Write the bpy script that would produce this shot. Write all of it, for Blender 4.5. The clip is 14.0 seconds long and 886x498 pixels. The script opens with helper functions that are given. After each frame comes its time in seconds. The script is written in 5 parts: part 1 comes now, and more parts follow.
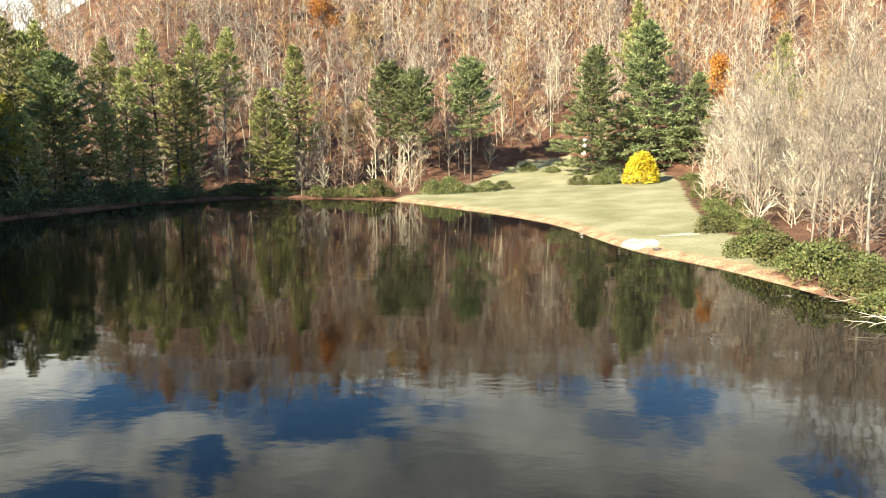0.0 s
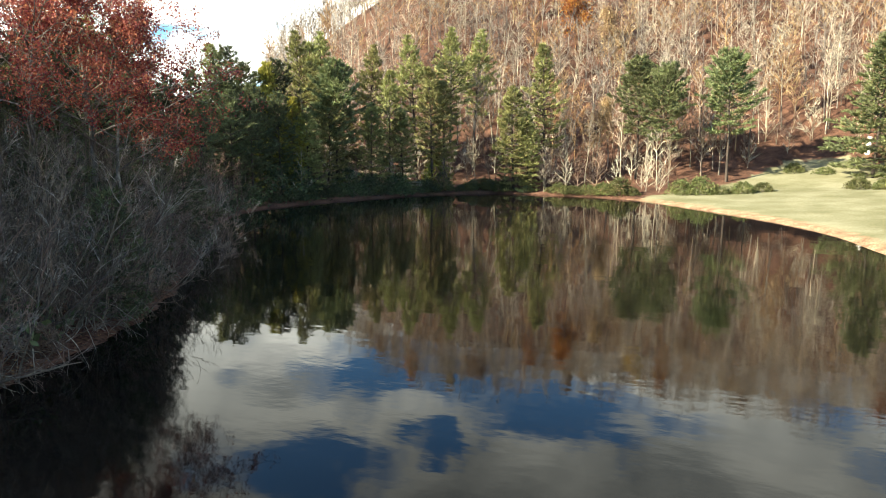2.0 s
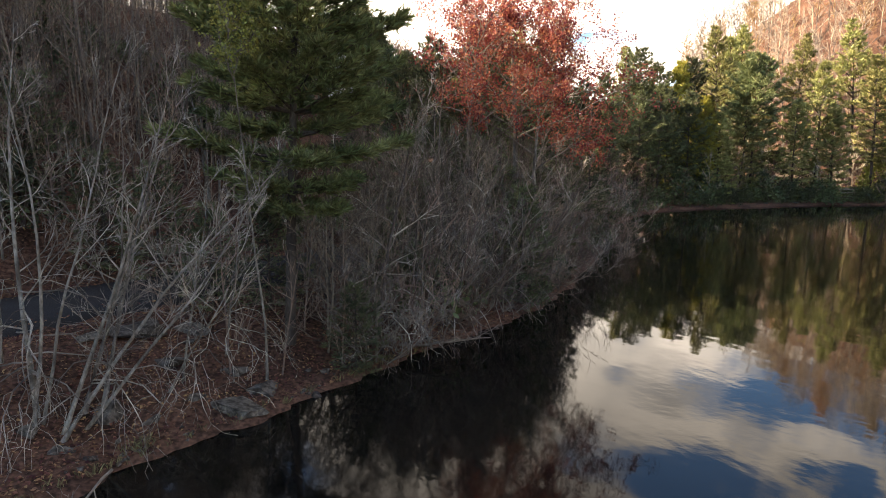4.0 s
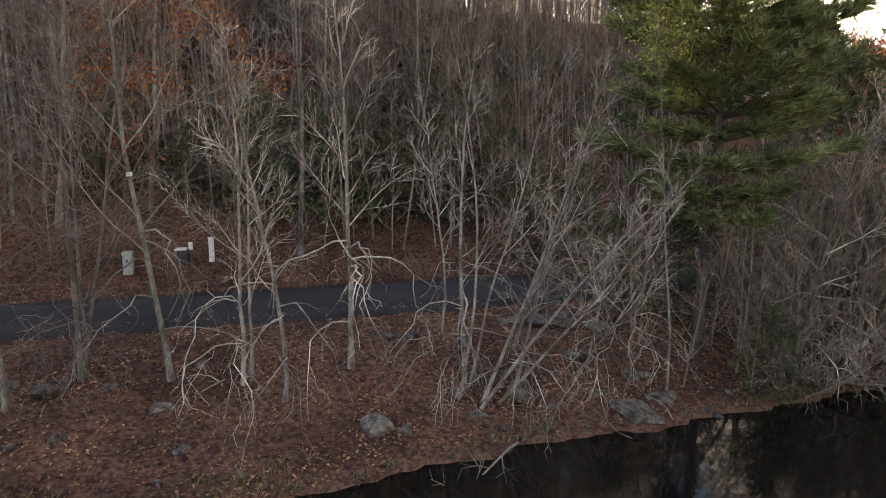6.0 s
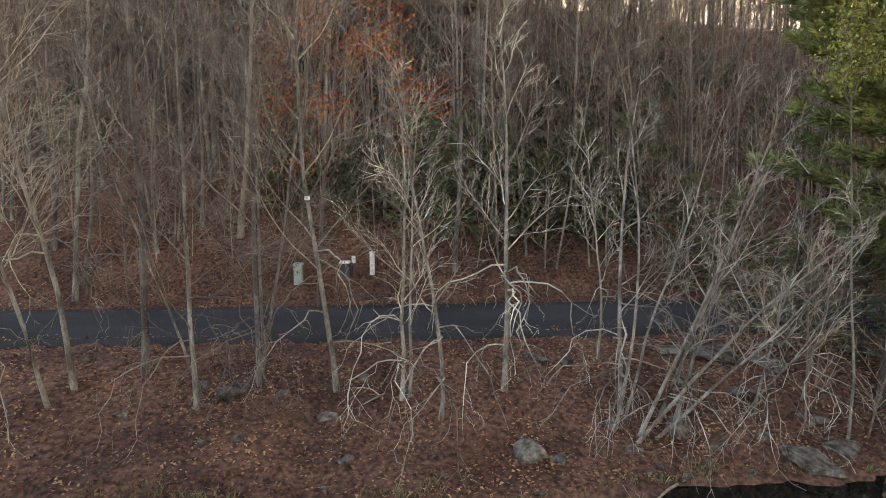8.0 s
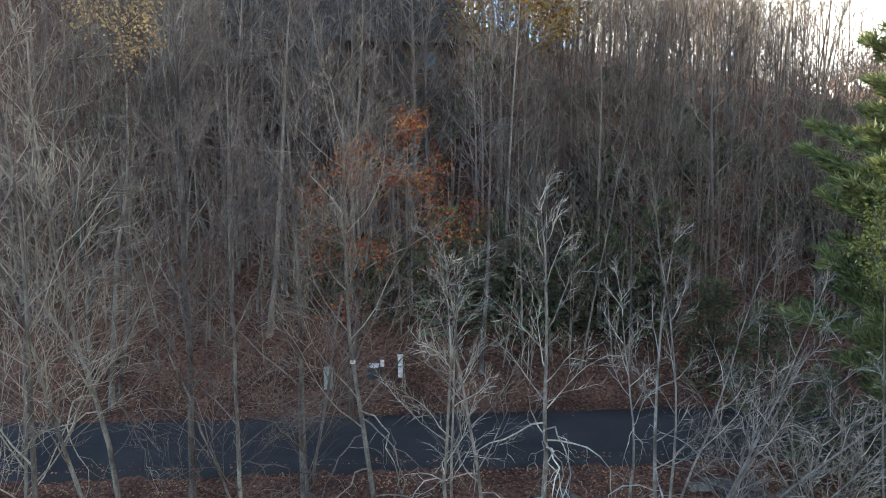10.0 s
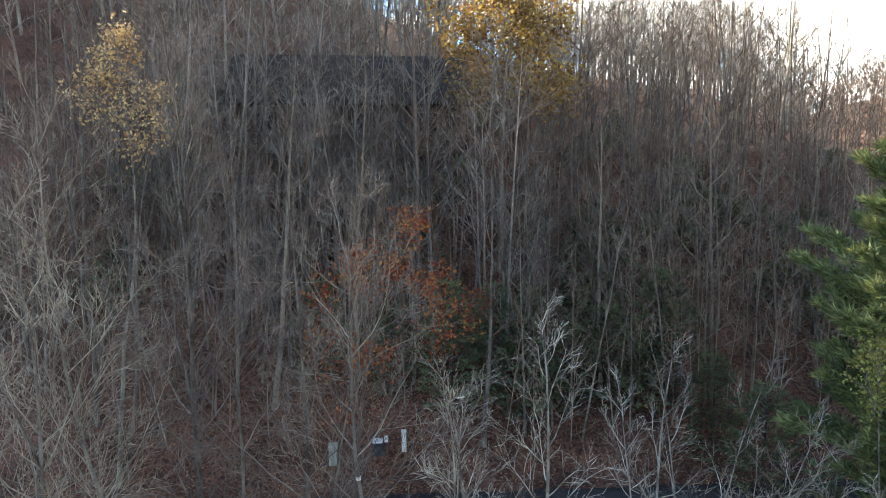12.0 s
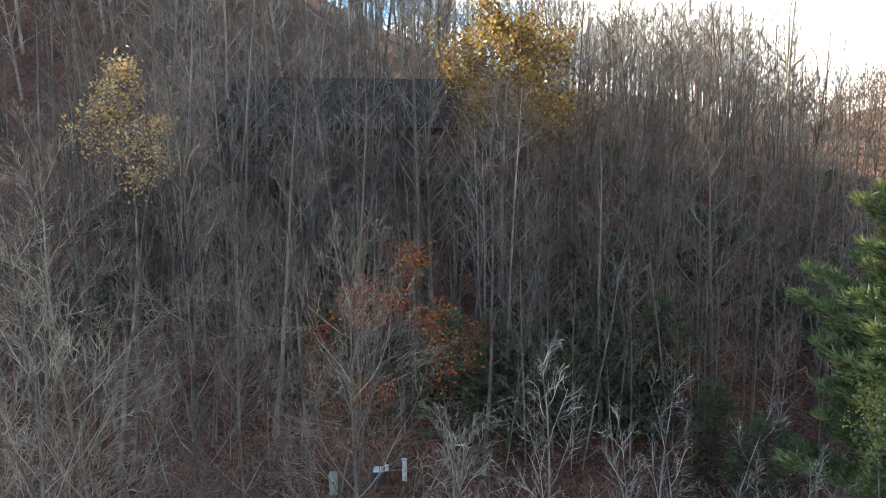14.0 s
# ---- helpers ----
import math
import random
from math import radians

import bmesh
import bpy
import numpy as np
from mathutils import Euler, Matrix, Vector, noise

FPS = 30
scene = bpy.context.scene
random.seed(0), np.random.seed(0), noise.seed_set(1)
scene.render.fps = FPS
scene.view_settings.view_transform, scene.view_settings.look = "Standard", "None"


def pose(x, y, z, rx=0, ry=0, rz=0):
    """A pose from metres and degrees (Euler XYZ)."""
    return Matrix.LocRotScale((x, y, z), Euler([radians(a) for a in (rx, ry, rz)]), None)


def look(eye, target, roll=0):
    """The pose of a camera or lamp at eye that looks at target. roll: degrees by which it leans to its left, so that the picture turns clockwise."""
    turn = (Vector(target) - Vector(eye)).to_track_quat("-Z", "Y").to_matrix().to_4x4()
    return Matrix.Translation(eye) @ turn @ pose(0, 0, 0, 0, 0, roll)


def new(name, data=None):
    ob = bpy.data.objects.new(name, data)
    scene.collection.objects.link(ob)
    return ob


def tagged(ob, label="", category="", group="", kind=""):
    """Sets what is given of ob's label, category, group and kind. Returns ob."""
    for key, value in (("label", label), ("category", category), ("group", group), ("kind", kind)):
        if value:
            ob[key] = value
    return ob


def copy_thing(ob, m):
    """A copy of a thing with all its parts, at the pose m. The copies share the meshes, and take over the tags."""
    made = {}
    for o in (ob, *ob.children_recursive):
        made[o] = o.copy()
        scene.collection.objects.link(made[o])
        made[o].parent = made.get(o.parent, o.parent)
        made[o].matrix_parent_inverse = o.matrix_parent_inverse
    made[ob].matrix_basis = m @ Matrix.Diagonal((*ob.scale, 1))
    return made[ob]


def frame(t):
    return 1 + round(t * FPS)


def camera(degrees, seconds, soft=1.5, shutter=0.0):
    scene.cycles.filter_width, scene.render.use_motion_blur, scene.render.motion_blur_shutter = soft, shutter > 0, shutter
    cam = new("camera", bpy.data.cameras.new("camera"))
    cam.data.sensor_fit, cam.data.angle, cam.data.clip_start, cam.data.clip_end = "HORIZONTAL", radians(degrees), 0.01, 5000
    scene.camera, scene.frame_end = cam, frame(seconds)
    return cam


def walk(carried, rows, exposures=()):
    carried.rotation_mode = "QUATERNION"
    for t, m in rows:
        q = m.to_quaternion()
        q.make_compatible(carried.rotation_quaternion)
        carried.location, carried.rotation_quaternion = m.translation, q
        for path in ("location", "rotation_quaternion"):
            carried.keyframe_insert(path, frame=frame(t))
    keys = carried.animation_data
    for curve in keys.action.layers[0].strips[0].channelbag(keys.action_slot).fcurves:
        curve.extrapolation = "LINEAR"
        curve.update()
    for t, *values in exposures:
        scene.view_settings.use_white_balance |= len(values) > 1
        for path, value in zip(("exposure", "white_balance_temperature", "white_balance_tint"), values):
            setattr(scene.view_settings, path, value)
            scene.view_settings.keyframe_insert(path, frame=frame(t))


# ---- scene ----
cam = camera(66.0, 14.0, soft=1.0, shutter=0.0)
PATH = [
    (0, 0.00, 0.00, 7.30, -0.00, -8.60, 0.00),
    (0.5, 0.00, 0.00, 7.30, 0.41, -8.67, -0.01),
    (1, 0.00, 0.00, 7.30, 5.12, -8.71, 0.06),
    (1.5, 0.00, 0.00, 7.30, 13.46, -8.79, -0.15),
    (2, 0.00, 0.00, 7.30, 20.10, -8.86, -0.24),
    (2.2, 0.00, 0.00, 7.30, 23.09, -8.90, -0.28),
    (4.3, 0.00, 0.00, 7.30, 57.50, -8.85, -0.15),
    (4.5, 0.00, 0.00, 7.30, 60.41, -8.82, -0.16),
    (5, 0.00, 0.00, 7.30, 69.25, -8.71, -0.17),
    (5.5, 0.00, 0.00, 7.30, 78.12, -8.63, -0.05),
    (6, 0.00, 0.00, 7.30, 86.90, -8.57, 0.00),
    (6.5, 0.00, 0.00, 7.30, 94.95, -8.46, -0.05),
    (7, 0.00, 0.00, 7.30, 99.22, -8.35, -0.13),
    (7.2, 0.00, 0.00, 7.30, 99.19, -8.30, 0.00),
    (9.5, 0.31, -1.40, 10.78, 99.28, -7.18, -0.38),
    (10, 0.23, -1.44, 12.20, 99.31, -7.72, -0.13),
    (10.5, 0.22, -1.47, 13.45, 99.37, -7.87, -0.00),
    (11, 0.21, -1.47, 14.31, 99.41, -7.77, 0.03),
    (11.5, 0.23, -1.49, 14.97, 99.41, -7.63, 0.05),
    (12, 0.20, -1.50, 15.47, 99.40, -7.51, 0.08),
    (12.5, 0.19, -1.51, 15.83, 99.39, -7.38, 0.08),
    (13, 0.17, -1.52, 16.11, 99.38, -7.24, 0.08),
    (13.5, 0.17, -1.53, 16.34, 99.36, -7.14, 0.07),
    (14, 0.17, -1.56, 16.49, 99.34, -7.03, 0.05),
]
walk(cam, [(t, pose(x, y, z, 90 + p, r, w)) for t, x, y, z, w, p, r in PATH],
     exposures=[(0.0, 2.1, 7100, 1), (2.2, 2.1, 7000, 1), (4.4, 2.5, 8700, 19), (5.4, 2.55, 9200, 22), (6.0, 2.95, 9600, 21), (6.5, 3.4, 11000, 17), (7.2, 3.4, 11200, 17), (9.4, 3.05, 7150, 7), (11.0, 2.95, 7000, 6), (14.0, 2.8, 6900, 5)])

# ---- world and sun ----
SUN_YAW, SUN_UP = radians(133), radians(27)
world = bpy.data.worlds.new("sky")
scene.world = world
world.use_nodes = True


# blue gaps between the clouds: bearing and height in degrees, half width and half height
SKY_GAPS = [(24.5, 18.5, 6.6, 3.3), (17.0, 19.6, 8.0, 2.6), (9.1, 22.0, 8.6, 2.3), (-18.9, 19.2, 3.6, 4.4), (-10.1, 18.8, 3.0, 1.6), (20.9, 24.6, 2.8, 1.3), (-31.5, 23.4, 3.0, 1.8), (31.3, 26.6, 6.2, 2.8)]


def build_sky():
    nt = world.node_tree
    nt.nodes.clear()
    N, L = nt.nodes.new, nt.links.new

    def math_node(op, a, b=None, c=None):
        n = N("ShaderNodeMath")
        n.operation = op
        for k, v in enumerate((a, b, c)):
            if v is None:
                continue
            if isinstance(v, (int, float)):
                n.inputs[k].default_value = v
            else:
                L(v, n.inputs[k])
        return n.outputs[0]

    def noise_of(vector, scale, detail, rough=0.5):
        n = N("ShaderNodeTexNoise")
        n.inputs["Scale"].default_value, n.inputs["Detail"].default_value, n.inputs["Roughness"].default_value = scale, detail, rough
        L(vector, n.inputs["Vector"])
        return n.outputs["Fac"]

    def span(v, a, b, c, d):
        n = N("ShaderNodeMapRange")
        n.interpolation_type = "SMOOTHSTEP"
        for key, x in (("From Min", a), ("From Max", b), ("To Min", c), ("To Max", d)):
            n.inputs[key].default_value = x
        L(v, n.inputs["Value"])
        return n.outputs[0]

    out, bg = N("ShaderNodeOutputWorld"), N("ShaderNodeBackground")
    sky = N("ShaderNodeTexSky")
    sky.sky_type, sky.sun_disc = "NISHITA", False
    sky.sun_elevation, sky.sun_rotation = SUN_UP, -SUN_YAW
    sky.ozone_density, sky.dust_density = 3.0, 0.4
    tc, sep = N("ShaderNodeTexCoord"), N("ShaderNodeSeparateXYZ")
    L(tc.outputs["Generated"], sep.inputs[0])
    x, y, z = sep.outputs["X"], sep.outputs["Y"], sep.outputs["Z"]
    # the clouds lie on a flat sheet overhead
    up = math_node("ADD", math_node("ABSOLUTE", z), 0.22)
    comb = N("ShaderNodeCombineXYZ")
    L(math_node("DIVIDE", x, up), comb.inputs["X"])
    L(math_node("DIVIDE", y, up), comb.inputs["Y"])
    sheet = comb.outputs[0]
    big, fine = noise_of(sheet, 2.0, 7.0, 0.52), noise_of(sheet, 4.0, 6.0)
    edge_a, edge_b = noise_of(sheet, 5.0, 6.0, 0.6), noise_of(sheet, 4.3, 6.0, 0.6)
    side = math_node("MULTIPLY", math_node("ARCTAN2", math_node("MULTIPLY", x, -1.0), y), 57.2958)
    rise = math_node("MULTIPLY", math_node("ARCSINE", z), 57.2958)
    side = math_node("ADD", side, span(edge_a, 0.2, 0.8, -4.0, 4.0))
    rise = math_node("ADD", rise, span(edge_b, 0.2, 0.8, -2.0, 2.0))
    gap = None
    for b0, e0, rb, re in SKY_GAPS:
        u = math_node("DIVIDE", math_node("SUBTRACT", side, b0), rb)
        v = math_node("DIVIDE", math_node("SUBTRACT", rise, e0), re)
        far = math_node("SQRT", math_node("ADD", math_node("MULTIPLY", u, u), math_node("MULTIPLY", v, v)))
        one = span(far, 0.55, 1.35, 1.0, 0.0)
        gap = one if gap is None else math_node("MAXIMUM", gap, one)
    # the cloud bank lies low beyond the water; overhead and behind it breaks up
    # unseen cloud is thinned there to dim the ambient light on the bank
    bank_side = math_node("MULTIPLY", span(side, -62.0, -38.0, 0.0, 1.0), span(side, 80.0, 105.0, 1.0, 0.0))
    bank = math_node("MULTIPLY", bank_side, span(rise, 36.0, 48.0, 1.0, 0.0))
    level = math_node("ADD", big, math_node("MULTIPLY", bank, 0.2))
    cover = math_node("MULTIPLY", span(level, 0.52, 0.64, 0.0, 1.0), math_node("SUBTRACT", 1.0, gap))
    shade = N("ShaderNodeValToRGB")
    shade.color_ramp.elements[0].position, shade.color_ramp.elements[0].color = 0.33, (3.6, 3.8, 4.0, 1)
    shade.color_ramp.elements[1].position, shade.color_ramp.elements[1].color = 0.66, (9.0, 9.0, 8.8, 1)
    L(fine, shade.inputs[0])
    low = N("ShaderNodeVectorMath")
    low.operation = "SCALE"
    L(shade.outputs[0], low.inputs[0])
    L(span(z, 0.18, 0.5, 1.7, 0.8), low.inputs["Scale"])
    mix = N("ShaderNodeMix")
    mix.data_type = "RGBA"
    L(cover, mix.inputs["Factor"])
    deep = N("ShaderNodeMix")
    deep.data_type, deep.blend_type = "RGBA", "MULTIPLY"
    deep.inputs["Factor"].default_value = 1.0
    deep.inputs["B"].default_value = (0.78, 1.1, 1.35, 1)
    L(sky.outputs[0], deep.inputs["A"])
    L(deep.outputs["Result"], mix.inputs["A"])
    L(low.outputs[0], mix.inputs["B"])
    L(mix.outputs["Result"], bg.inputs["Color"])
    bg.inputs["Strength"].default_value = 0.055
    L(bg.outputs[0], out.inputs["Surface"])


build_sky()
sun = new("sun", bpy.data.lights.new("sun", "SUN"))
sun.data.energy, sun.data.angle, sun.data.color = 5.0, radians(0.6), (1.0, 0.87, 0.70)
sun_from = Vector((-math.sin(SUN_YAW) * math.cos(SUN_UP), math.cos(SUN_YAW) * math.cos(SUN_UP), math.sin(SUN_UP)))
sun.matrix_world = look(sun_from * 300, (0, 0, 0))


# ---- materials ----
def surface(name, c1, c2, scale=2.0, rough=0.85, bump=0.4, grain=25.0, fine=None, vary=0.0, island=0.0, through_light=0.0, stretch=(1, 1, 1), metal=0.0, gloss=0.3):
    """A procedural surface: two colours mixed by large noise, fine grain in colour and relief, and variation from thing to thing."""
    m = bpy.data.materials.new(name)
    m.use_nodes = True
    nt = m.node_tree
    N, L = nt.nodes.new, nt.links.new
    b = nt.nodes["Principled BSDF"]
    tc, mp = N("ShaderNodeTexCoord"), N("ShaderNodeMapping")
    mp.inputs["Scale"].default_value = stretch
    L(tc.outputs["Object"], mp.inputs["Vector"])
    n1, n2 = N("ShaderNodeTexNoise"), N("ShaderNodeTexNoise")
    n1.inputs["Scale"].default_value, n1.inputs["Detail"].default_value = scale, 4
    n2.inputs["Scale"].default_value, n2.inputs["Detail"].default_value = grain, 5
    for n in (n1, n2):
        L(mp.outputs[0], n.inputs["Vector"])
    ramp = N("ShaderNodeValToRGB")
    ramp.color_ramp.elements[0].position, ramp.color_ramp.elements[0].color = 0.36, (*c1, 1)
    ramp.color_ramp.elements[1].position, ramp.color_ramp.elements[1].color = 0.64, (*c2, 1)
    L(n1.outputs["Fac"], ramp.inputs[0])
    colour = ramp.outputs[0]
    mix = N("ShaderNodeMix")
    mix.data_type, mix.blend_type = "RGBA", "MULTIPLY"
    mix.inputs["Factor"].default_value = 0.75
    r2 = N("ShaderNodeValToRGB")
    f1, f2 = fine or ((0.45, 0.45, 0.45), (1.25, 1.25, 1.25))
    r2.color_ramp.elements[0].position, r2.color_ramp.elements[0].color = 0.32, (*f1, 1)
    r2.color_ramp.elements[1].position, r2.color_ramp.elements[1].color = 0.68, (*f2, 1)
    L(n2.outputs["Fac"], r2.inputs[0])
    L(colour, mix.inputs["A"])
    L(r2.outputs[0], mix.inputs["B"])
    colour = mix.outputs["Result"]
    for amount, node, socket in ((vary, "ShaderNodeObjectInfo", "Random"), (island, "ShaderNodeNewGeometry", "Random Per Island")):
        if amount:
            src, hsv, mr, mh = N(node), N("ShaderNodeHueSaturation"), N("ShaderNodeMapRange"), N("ShaderNodeMapRange")
            mr.inputs["To Min"].default_value, mr.inputs["To Max"].default_value = 1 - amount, 1 + amount
            mh.inputs["To Min"].default_value, mh.inputs["To Max"].default_value = 0.5 - amount * 0.06, 0.5 + amount * 0.06
            L(src.outputs[socket], mr.inputs["Value"])
            L(src.outputs[socket], mh.inputs["Value"])
            L(mr.outputs[0], hsv.inputs["Value"])
            L(mh.outputs[0], hsv.inputs["Hue"])
            L(colour, hsv.inputs["Color"])
            colour = hsv.outputs[0]
    L(colour, b.inputs["Base Color"])
    b.inputs["Roughness"].default_value, b.inputs["Metallic"].default_value = rough, metal
    b.inputs["Specular IOR Level"].default_value = gloss
    if bump:
        bp = N("ShaderNodeBump")
        bp.inputs["Strength"].default_value, bp.inputs["Distance"].default_value = bump, 0.05
        L(n2.outputs["Fac"], bp.inputs["Height"])
        L(bp.outputs[0], b.inputs["Normal"])
    if through_light:
        tl, ms = N("ShaderNodeBsdfTranslucent"), N("ShaderNodeMixShader")
        L(colour, tl.inputs["Color"])
        ms.inputs[0].default_value = through_light
        L(b.outputs[0], ms.inputs[1])
        L(tl.outputs[0], ms.inputs[2])
        L(ms.outputs[0], nt.nodes["Material Output"].inputs["Surface"])
    return m


BARK_GREY = surface("grey_bark", (0.075, 0.064, 0.053), (0.25, 0.232, 0.20), 2.6, 0.9, 0.7, 20, stretch=(1, 1, 0.4), vary=0.25)
BARK_BROWN = surface("brown_bark", (0.13, 0.105, 0.085), (0.25, 0.21, 0.175), 1.5, 0.9, 0.6, 22, stretch=(1, 1, 0.35), vary=0.3)
BARK_LICHEN = surface("lichen_bark", (0.11, 0.096, 0.08), (0.36, 0.33, 0.285), 3.2, 0.9, 0.7, 20, stretch=(1, 1, 0.45), vary=0.2)
BARK_PINE = surface("dark_pine_bark", (0.045, 0.037, 0.031), (0.11, 0.09, 0.075), 1.5, 0.95, 0.6, 20, stretch=(1, 1, 0.3), vary=0.2)
BARK_PALE = surface("pale_bark", (0.14, 0.122, 0.10), (0.27, 0.24, 0.195), 1.2, 0.88, 0.4, 18, stretch=(1, 1, 0.4), vary=0.3)
TWIG_GREY = surface("grey_twigs", (0.11, 0.094, 0.078), (0.37, 0.335, 0.285), 0.8, 0.9, 0, 9, vary=0.35, island=0.35)
TWIG_LICHEN = surface("lichen_grey_twigs", (0.14, 0.122, 0.10), (0.52, 0.475, 0.405), 0.9, 0.9, 0, 9, vary=0.3, island=0.4)
TWIG_MID = surface("grey_brown_twigs", (0.145, 0.125, 0.107), (0.37, 0.33, 0.29), 0.4, 0.9, 0, 9, vary=0.4, island=0.4)
TWIG_UMBER = surface("umber_twigs", (0.085, 0.070, 0.057), (0.22, 0.185, 0.153), 0.5, 0.9, 0, 9, vary=0.3, island=0.4)
TWIG_BUFF = surface("buff_twigs", (0.13, 0.107, 0.087), (0.30, 0.255, 0.212), 0.5, 0.9, 0, 9, vary=0.35, island=0.4)
# dark brown twigs; on the point their darkness stands in for shade
TWIG_DARK = surface("dark_brown_twigs", (0.09, 0.068, 0.056), (0.21, 0.165, 0.135), 0.5, 0.9, 0, 9, vary=0.3, island=0.35)
TWIG_BROWN = surface("brown_twigs", (0.21, 0.165, 0.135), (0.40, 0.325, 0.275), 0.5, 0.9, 0, 9, vary=0.35, island=0.35)
TWIG_PALE = surface("pale_twigs", (0.22, 0.19, 0.155), (0.42, 0.37, 0.305), 0.5, 0.9, 0, 9, vary=0.35, island=0.35)
NEEDLES = surface("pine_needles", (0.145, 0.155, 0.055), (0.35, 0.345, 0.14), 0.6, 0.7, 0, 6, vary=0.3, island=0.35, through_light=0.16)
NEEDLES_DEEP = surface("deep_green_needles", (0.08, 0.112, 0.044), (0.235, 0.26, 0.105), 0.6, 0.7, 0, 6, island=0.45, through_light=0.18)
# dark green needles; on the shore pines the depth stands in for shade
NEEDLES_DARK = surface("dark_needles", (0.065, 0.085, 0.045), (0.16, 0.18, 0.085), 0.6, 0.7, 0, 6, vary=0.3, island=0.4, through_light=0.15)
NEEDLES_BLUE = surface("blue_green_needles", (0.095, 0.12, 0.058), (0.235, 0.27, 0.12), 0.6, 0.7, 0, 6, vary=0.3, island=0.35, through_light=0.14)
NEEDLES_GOLD = surface("yellow_green_needles", (0.18, 0.165, 0.035), (0.36, 0.31, 0.07), 0.6, 0.7, 0, 6, vary=0.25, island=0.35, through_light=0.15)
LEAF_RED = surface("red_leaves", (0.26, 0.058, 0.045), (0.45, 0.15, 0.105), 0.5, 0.6, 0, 8, vary=0.2, island=0.45, through_light=0.35)
LEAF_ORANGE = surface("orange_leaves", (0.32, 0.11, 0.035), (0.47, 0.20, 0.06), 0.5, 0.6, 0, 8, vary=0.25, island=0.45, through_light=0.35)
LEAF_YELLOW = surface("yellow_leaves", (0.42, 0.25, 0.05), (0.55, 0.36, 0.08), 0.5, 0.6, 0, 8, vary=0.2, island=0.4, through_light=0.35)
LEAF_TAN = surface("tan_leaves", (0.30, 0.20, 0.12), (0.44, 0.32, 0.20), 0.5, 0.7, 0, 8, vary=0.25, island=0.4, through_light=0.35)
LEAF_RUST = surface("rusty_leaves", (0.22, 0.125, 0.075), (0.36, 0.21, 0.125), 0.5, 0.7, 0, 8, vary=0.25, island=0.4, through_light=0.25)
LEAF_BUFF = surface("buff_leaves", (0.42, 0.27, 0.12), (0.58, 0.41, 0.21), 0.5, 0.7, 0, 8, island=0.35, through_light=0.35)
LEAF_OAK = surface("golden_brown_leaves", (0.16, 0.10, 0.03), (0.26, 0.172, 0.056), 0.5, 0.7, 0, 8, island=0.4, through_light=0.3)
LEAF_EVERGREEN = surface("evergreen_leaves", (0.045, 0.065, 0.03), (0.12, 0.145, 0.06), 0.7, 0.45, 0, 8, vary=0.3, island=0.45, through_light=0.15, gloss=0.4)
# evergreen leaves in a lighter, yellower copy for shrubs in the sun
LEAF_OLIVE_LIT = surface("sunlit_olive_leaves", (0.07, 0.085, 0.032), (0.15, 0.155, 0.06), 0.7, 0.6, 0, 8, vary=0.3, island=0.45, through_light=0.2, gloss=0.2)
LEAF_GOLDEN = surface("golden_foliage", (0.45, 0.34, 0.02), (0.62, 0.50, 0.05), 1.0, 0.6, 0, 8, island=0.3, through_light=0.25)
LEAF_LIME = surface("lime_leaves", (0.20, 0.22, 0.05), (0.32, 0.32, 0.09), 0.5, 0.6, 0, 8, island=0.4, through_light=0.3)
TWIG_RED = surface("reddish_twigs", (0.15, 0.105, 0.085), (0.29, 0.205, 0.165), 0.5, 0.9, 0, 9, vary=0.3, island=0.3)
DRY_GRASS = surface("dry_grass", (0.11, 0.10, 0.048), (0.20, 0.18, 0.092), 0.8, 0.8, 0, 9, island=0.4, through_light=0.2)
LITTER = surface("fallen_leaves", (0.12, 0.046, 0.034), (0.27, 0.125, 0.078), 0.7, 0.8, 0, 9, island=0.75, through_light=0.1)
ROCK = surface("lichen_rock", (0.050, 0.043, 0.037), (0.165, 0.148, 0.128), 4.5, 0.95, 1.0, 14, vary=0.35, gloss=0.15)
ASPHALT = surface("asphalt", (0.026, 0.026, 0.028), (0.048, 0.048, 0.050), 0.35, 0.9, 0.35, 60, stretch=(1, 0.4, 1), gloss=0.15)
WOOD_BROWN = surface("stained_boards", (0.07, 0.048, 0.036), (0.12, 0.085, 0.062), 1.5, 0.8, 0.3, 20, stretch=(1, 1, 0.2), island=0.15)
SHINGLE = surface("weathered_shingles", (0.030, 0.026, 0.022), (0.055, 0.048, 0.042), 2.0, 0.95, 0.5, 18, vary=0.15, gloss=0.1)
WHITE_PAINT = surface("white_paint", (0.66, 0.65, 0.62), (0.8, 0.8, 0.78), 2.0, 0.6, 0.1, 20)
BOX_GREEN = surface("weathered_green_steel", (0.26, 0.32, 0.28), (0.38, 0.43, 0.39), 3.0, 0.55, 0.1, 30)
BOX_DARK = surface("dark_plastic", (0.03, 0.032, 0.036), (0.06, 0.062, 0.066), 3.0, 0.5, 0.1, 30)


def glass_material():
    m = bpy.data.materials.new("window_glass")
    m.use_nodes = True
    b = m.node_tree.nodes["Principled BSDF"]
    b.inputs["Base Color"].default_value = (0.02, 0.025, 0.03, 1)
    b.inputs["Roughness"].default_value = 0.05
    return m


GLASS = glass_material()


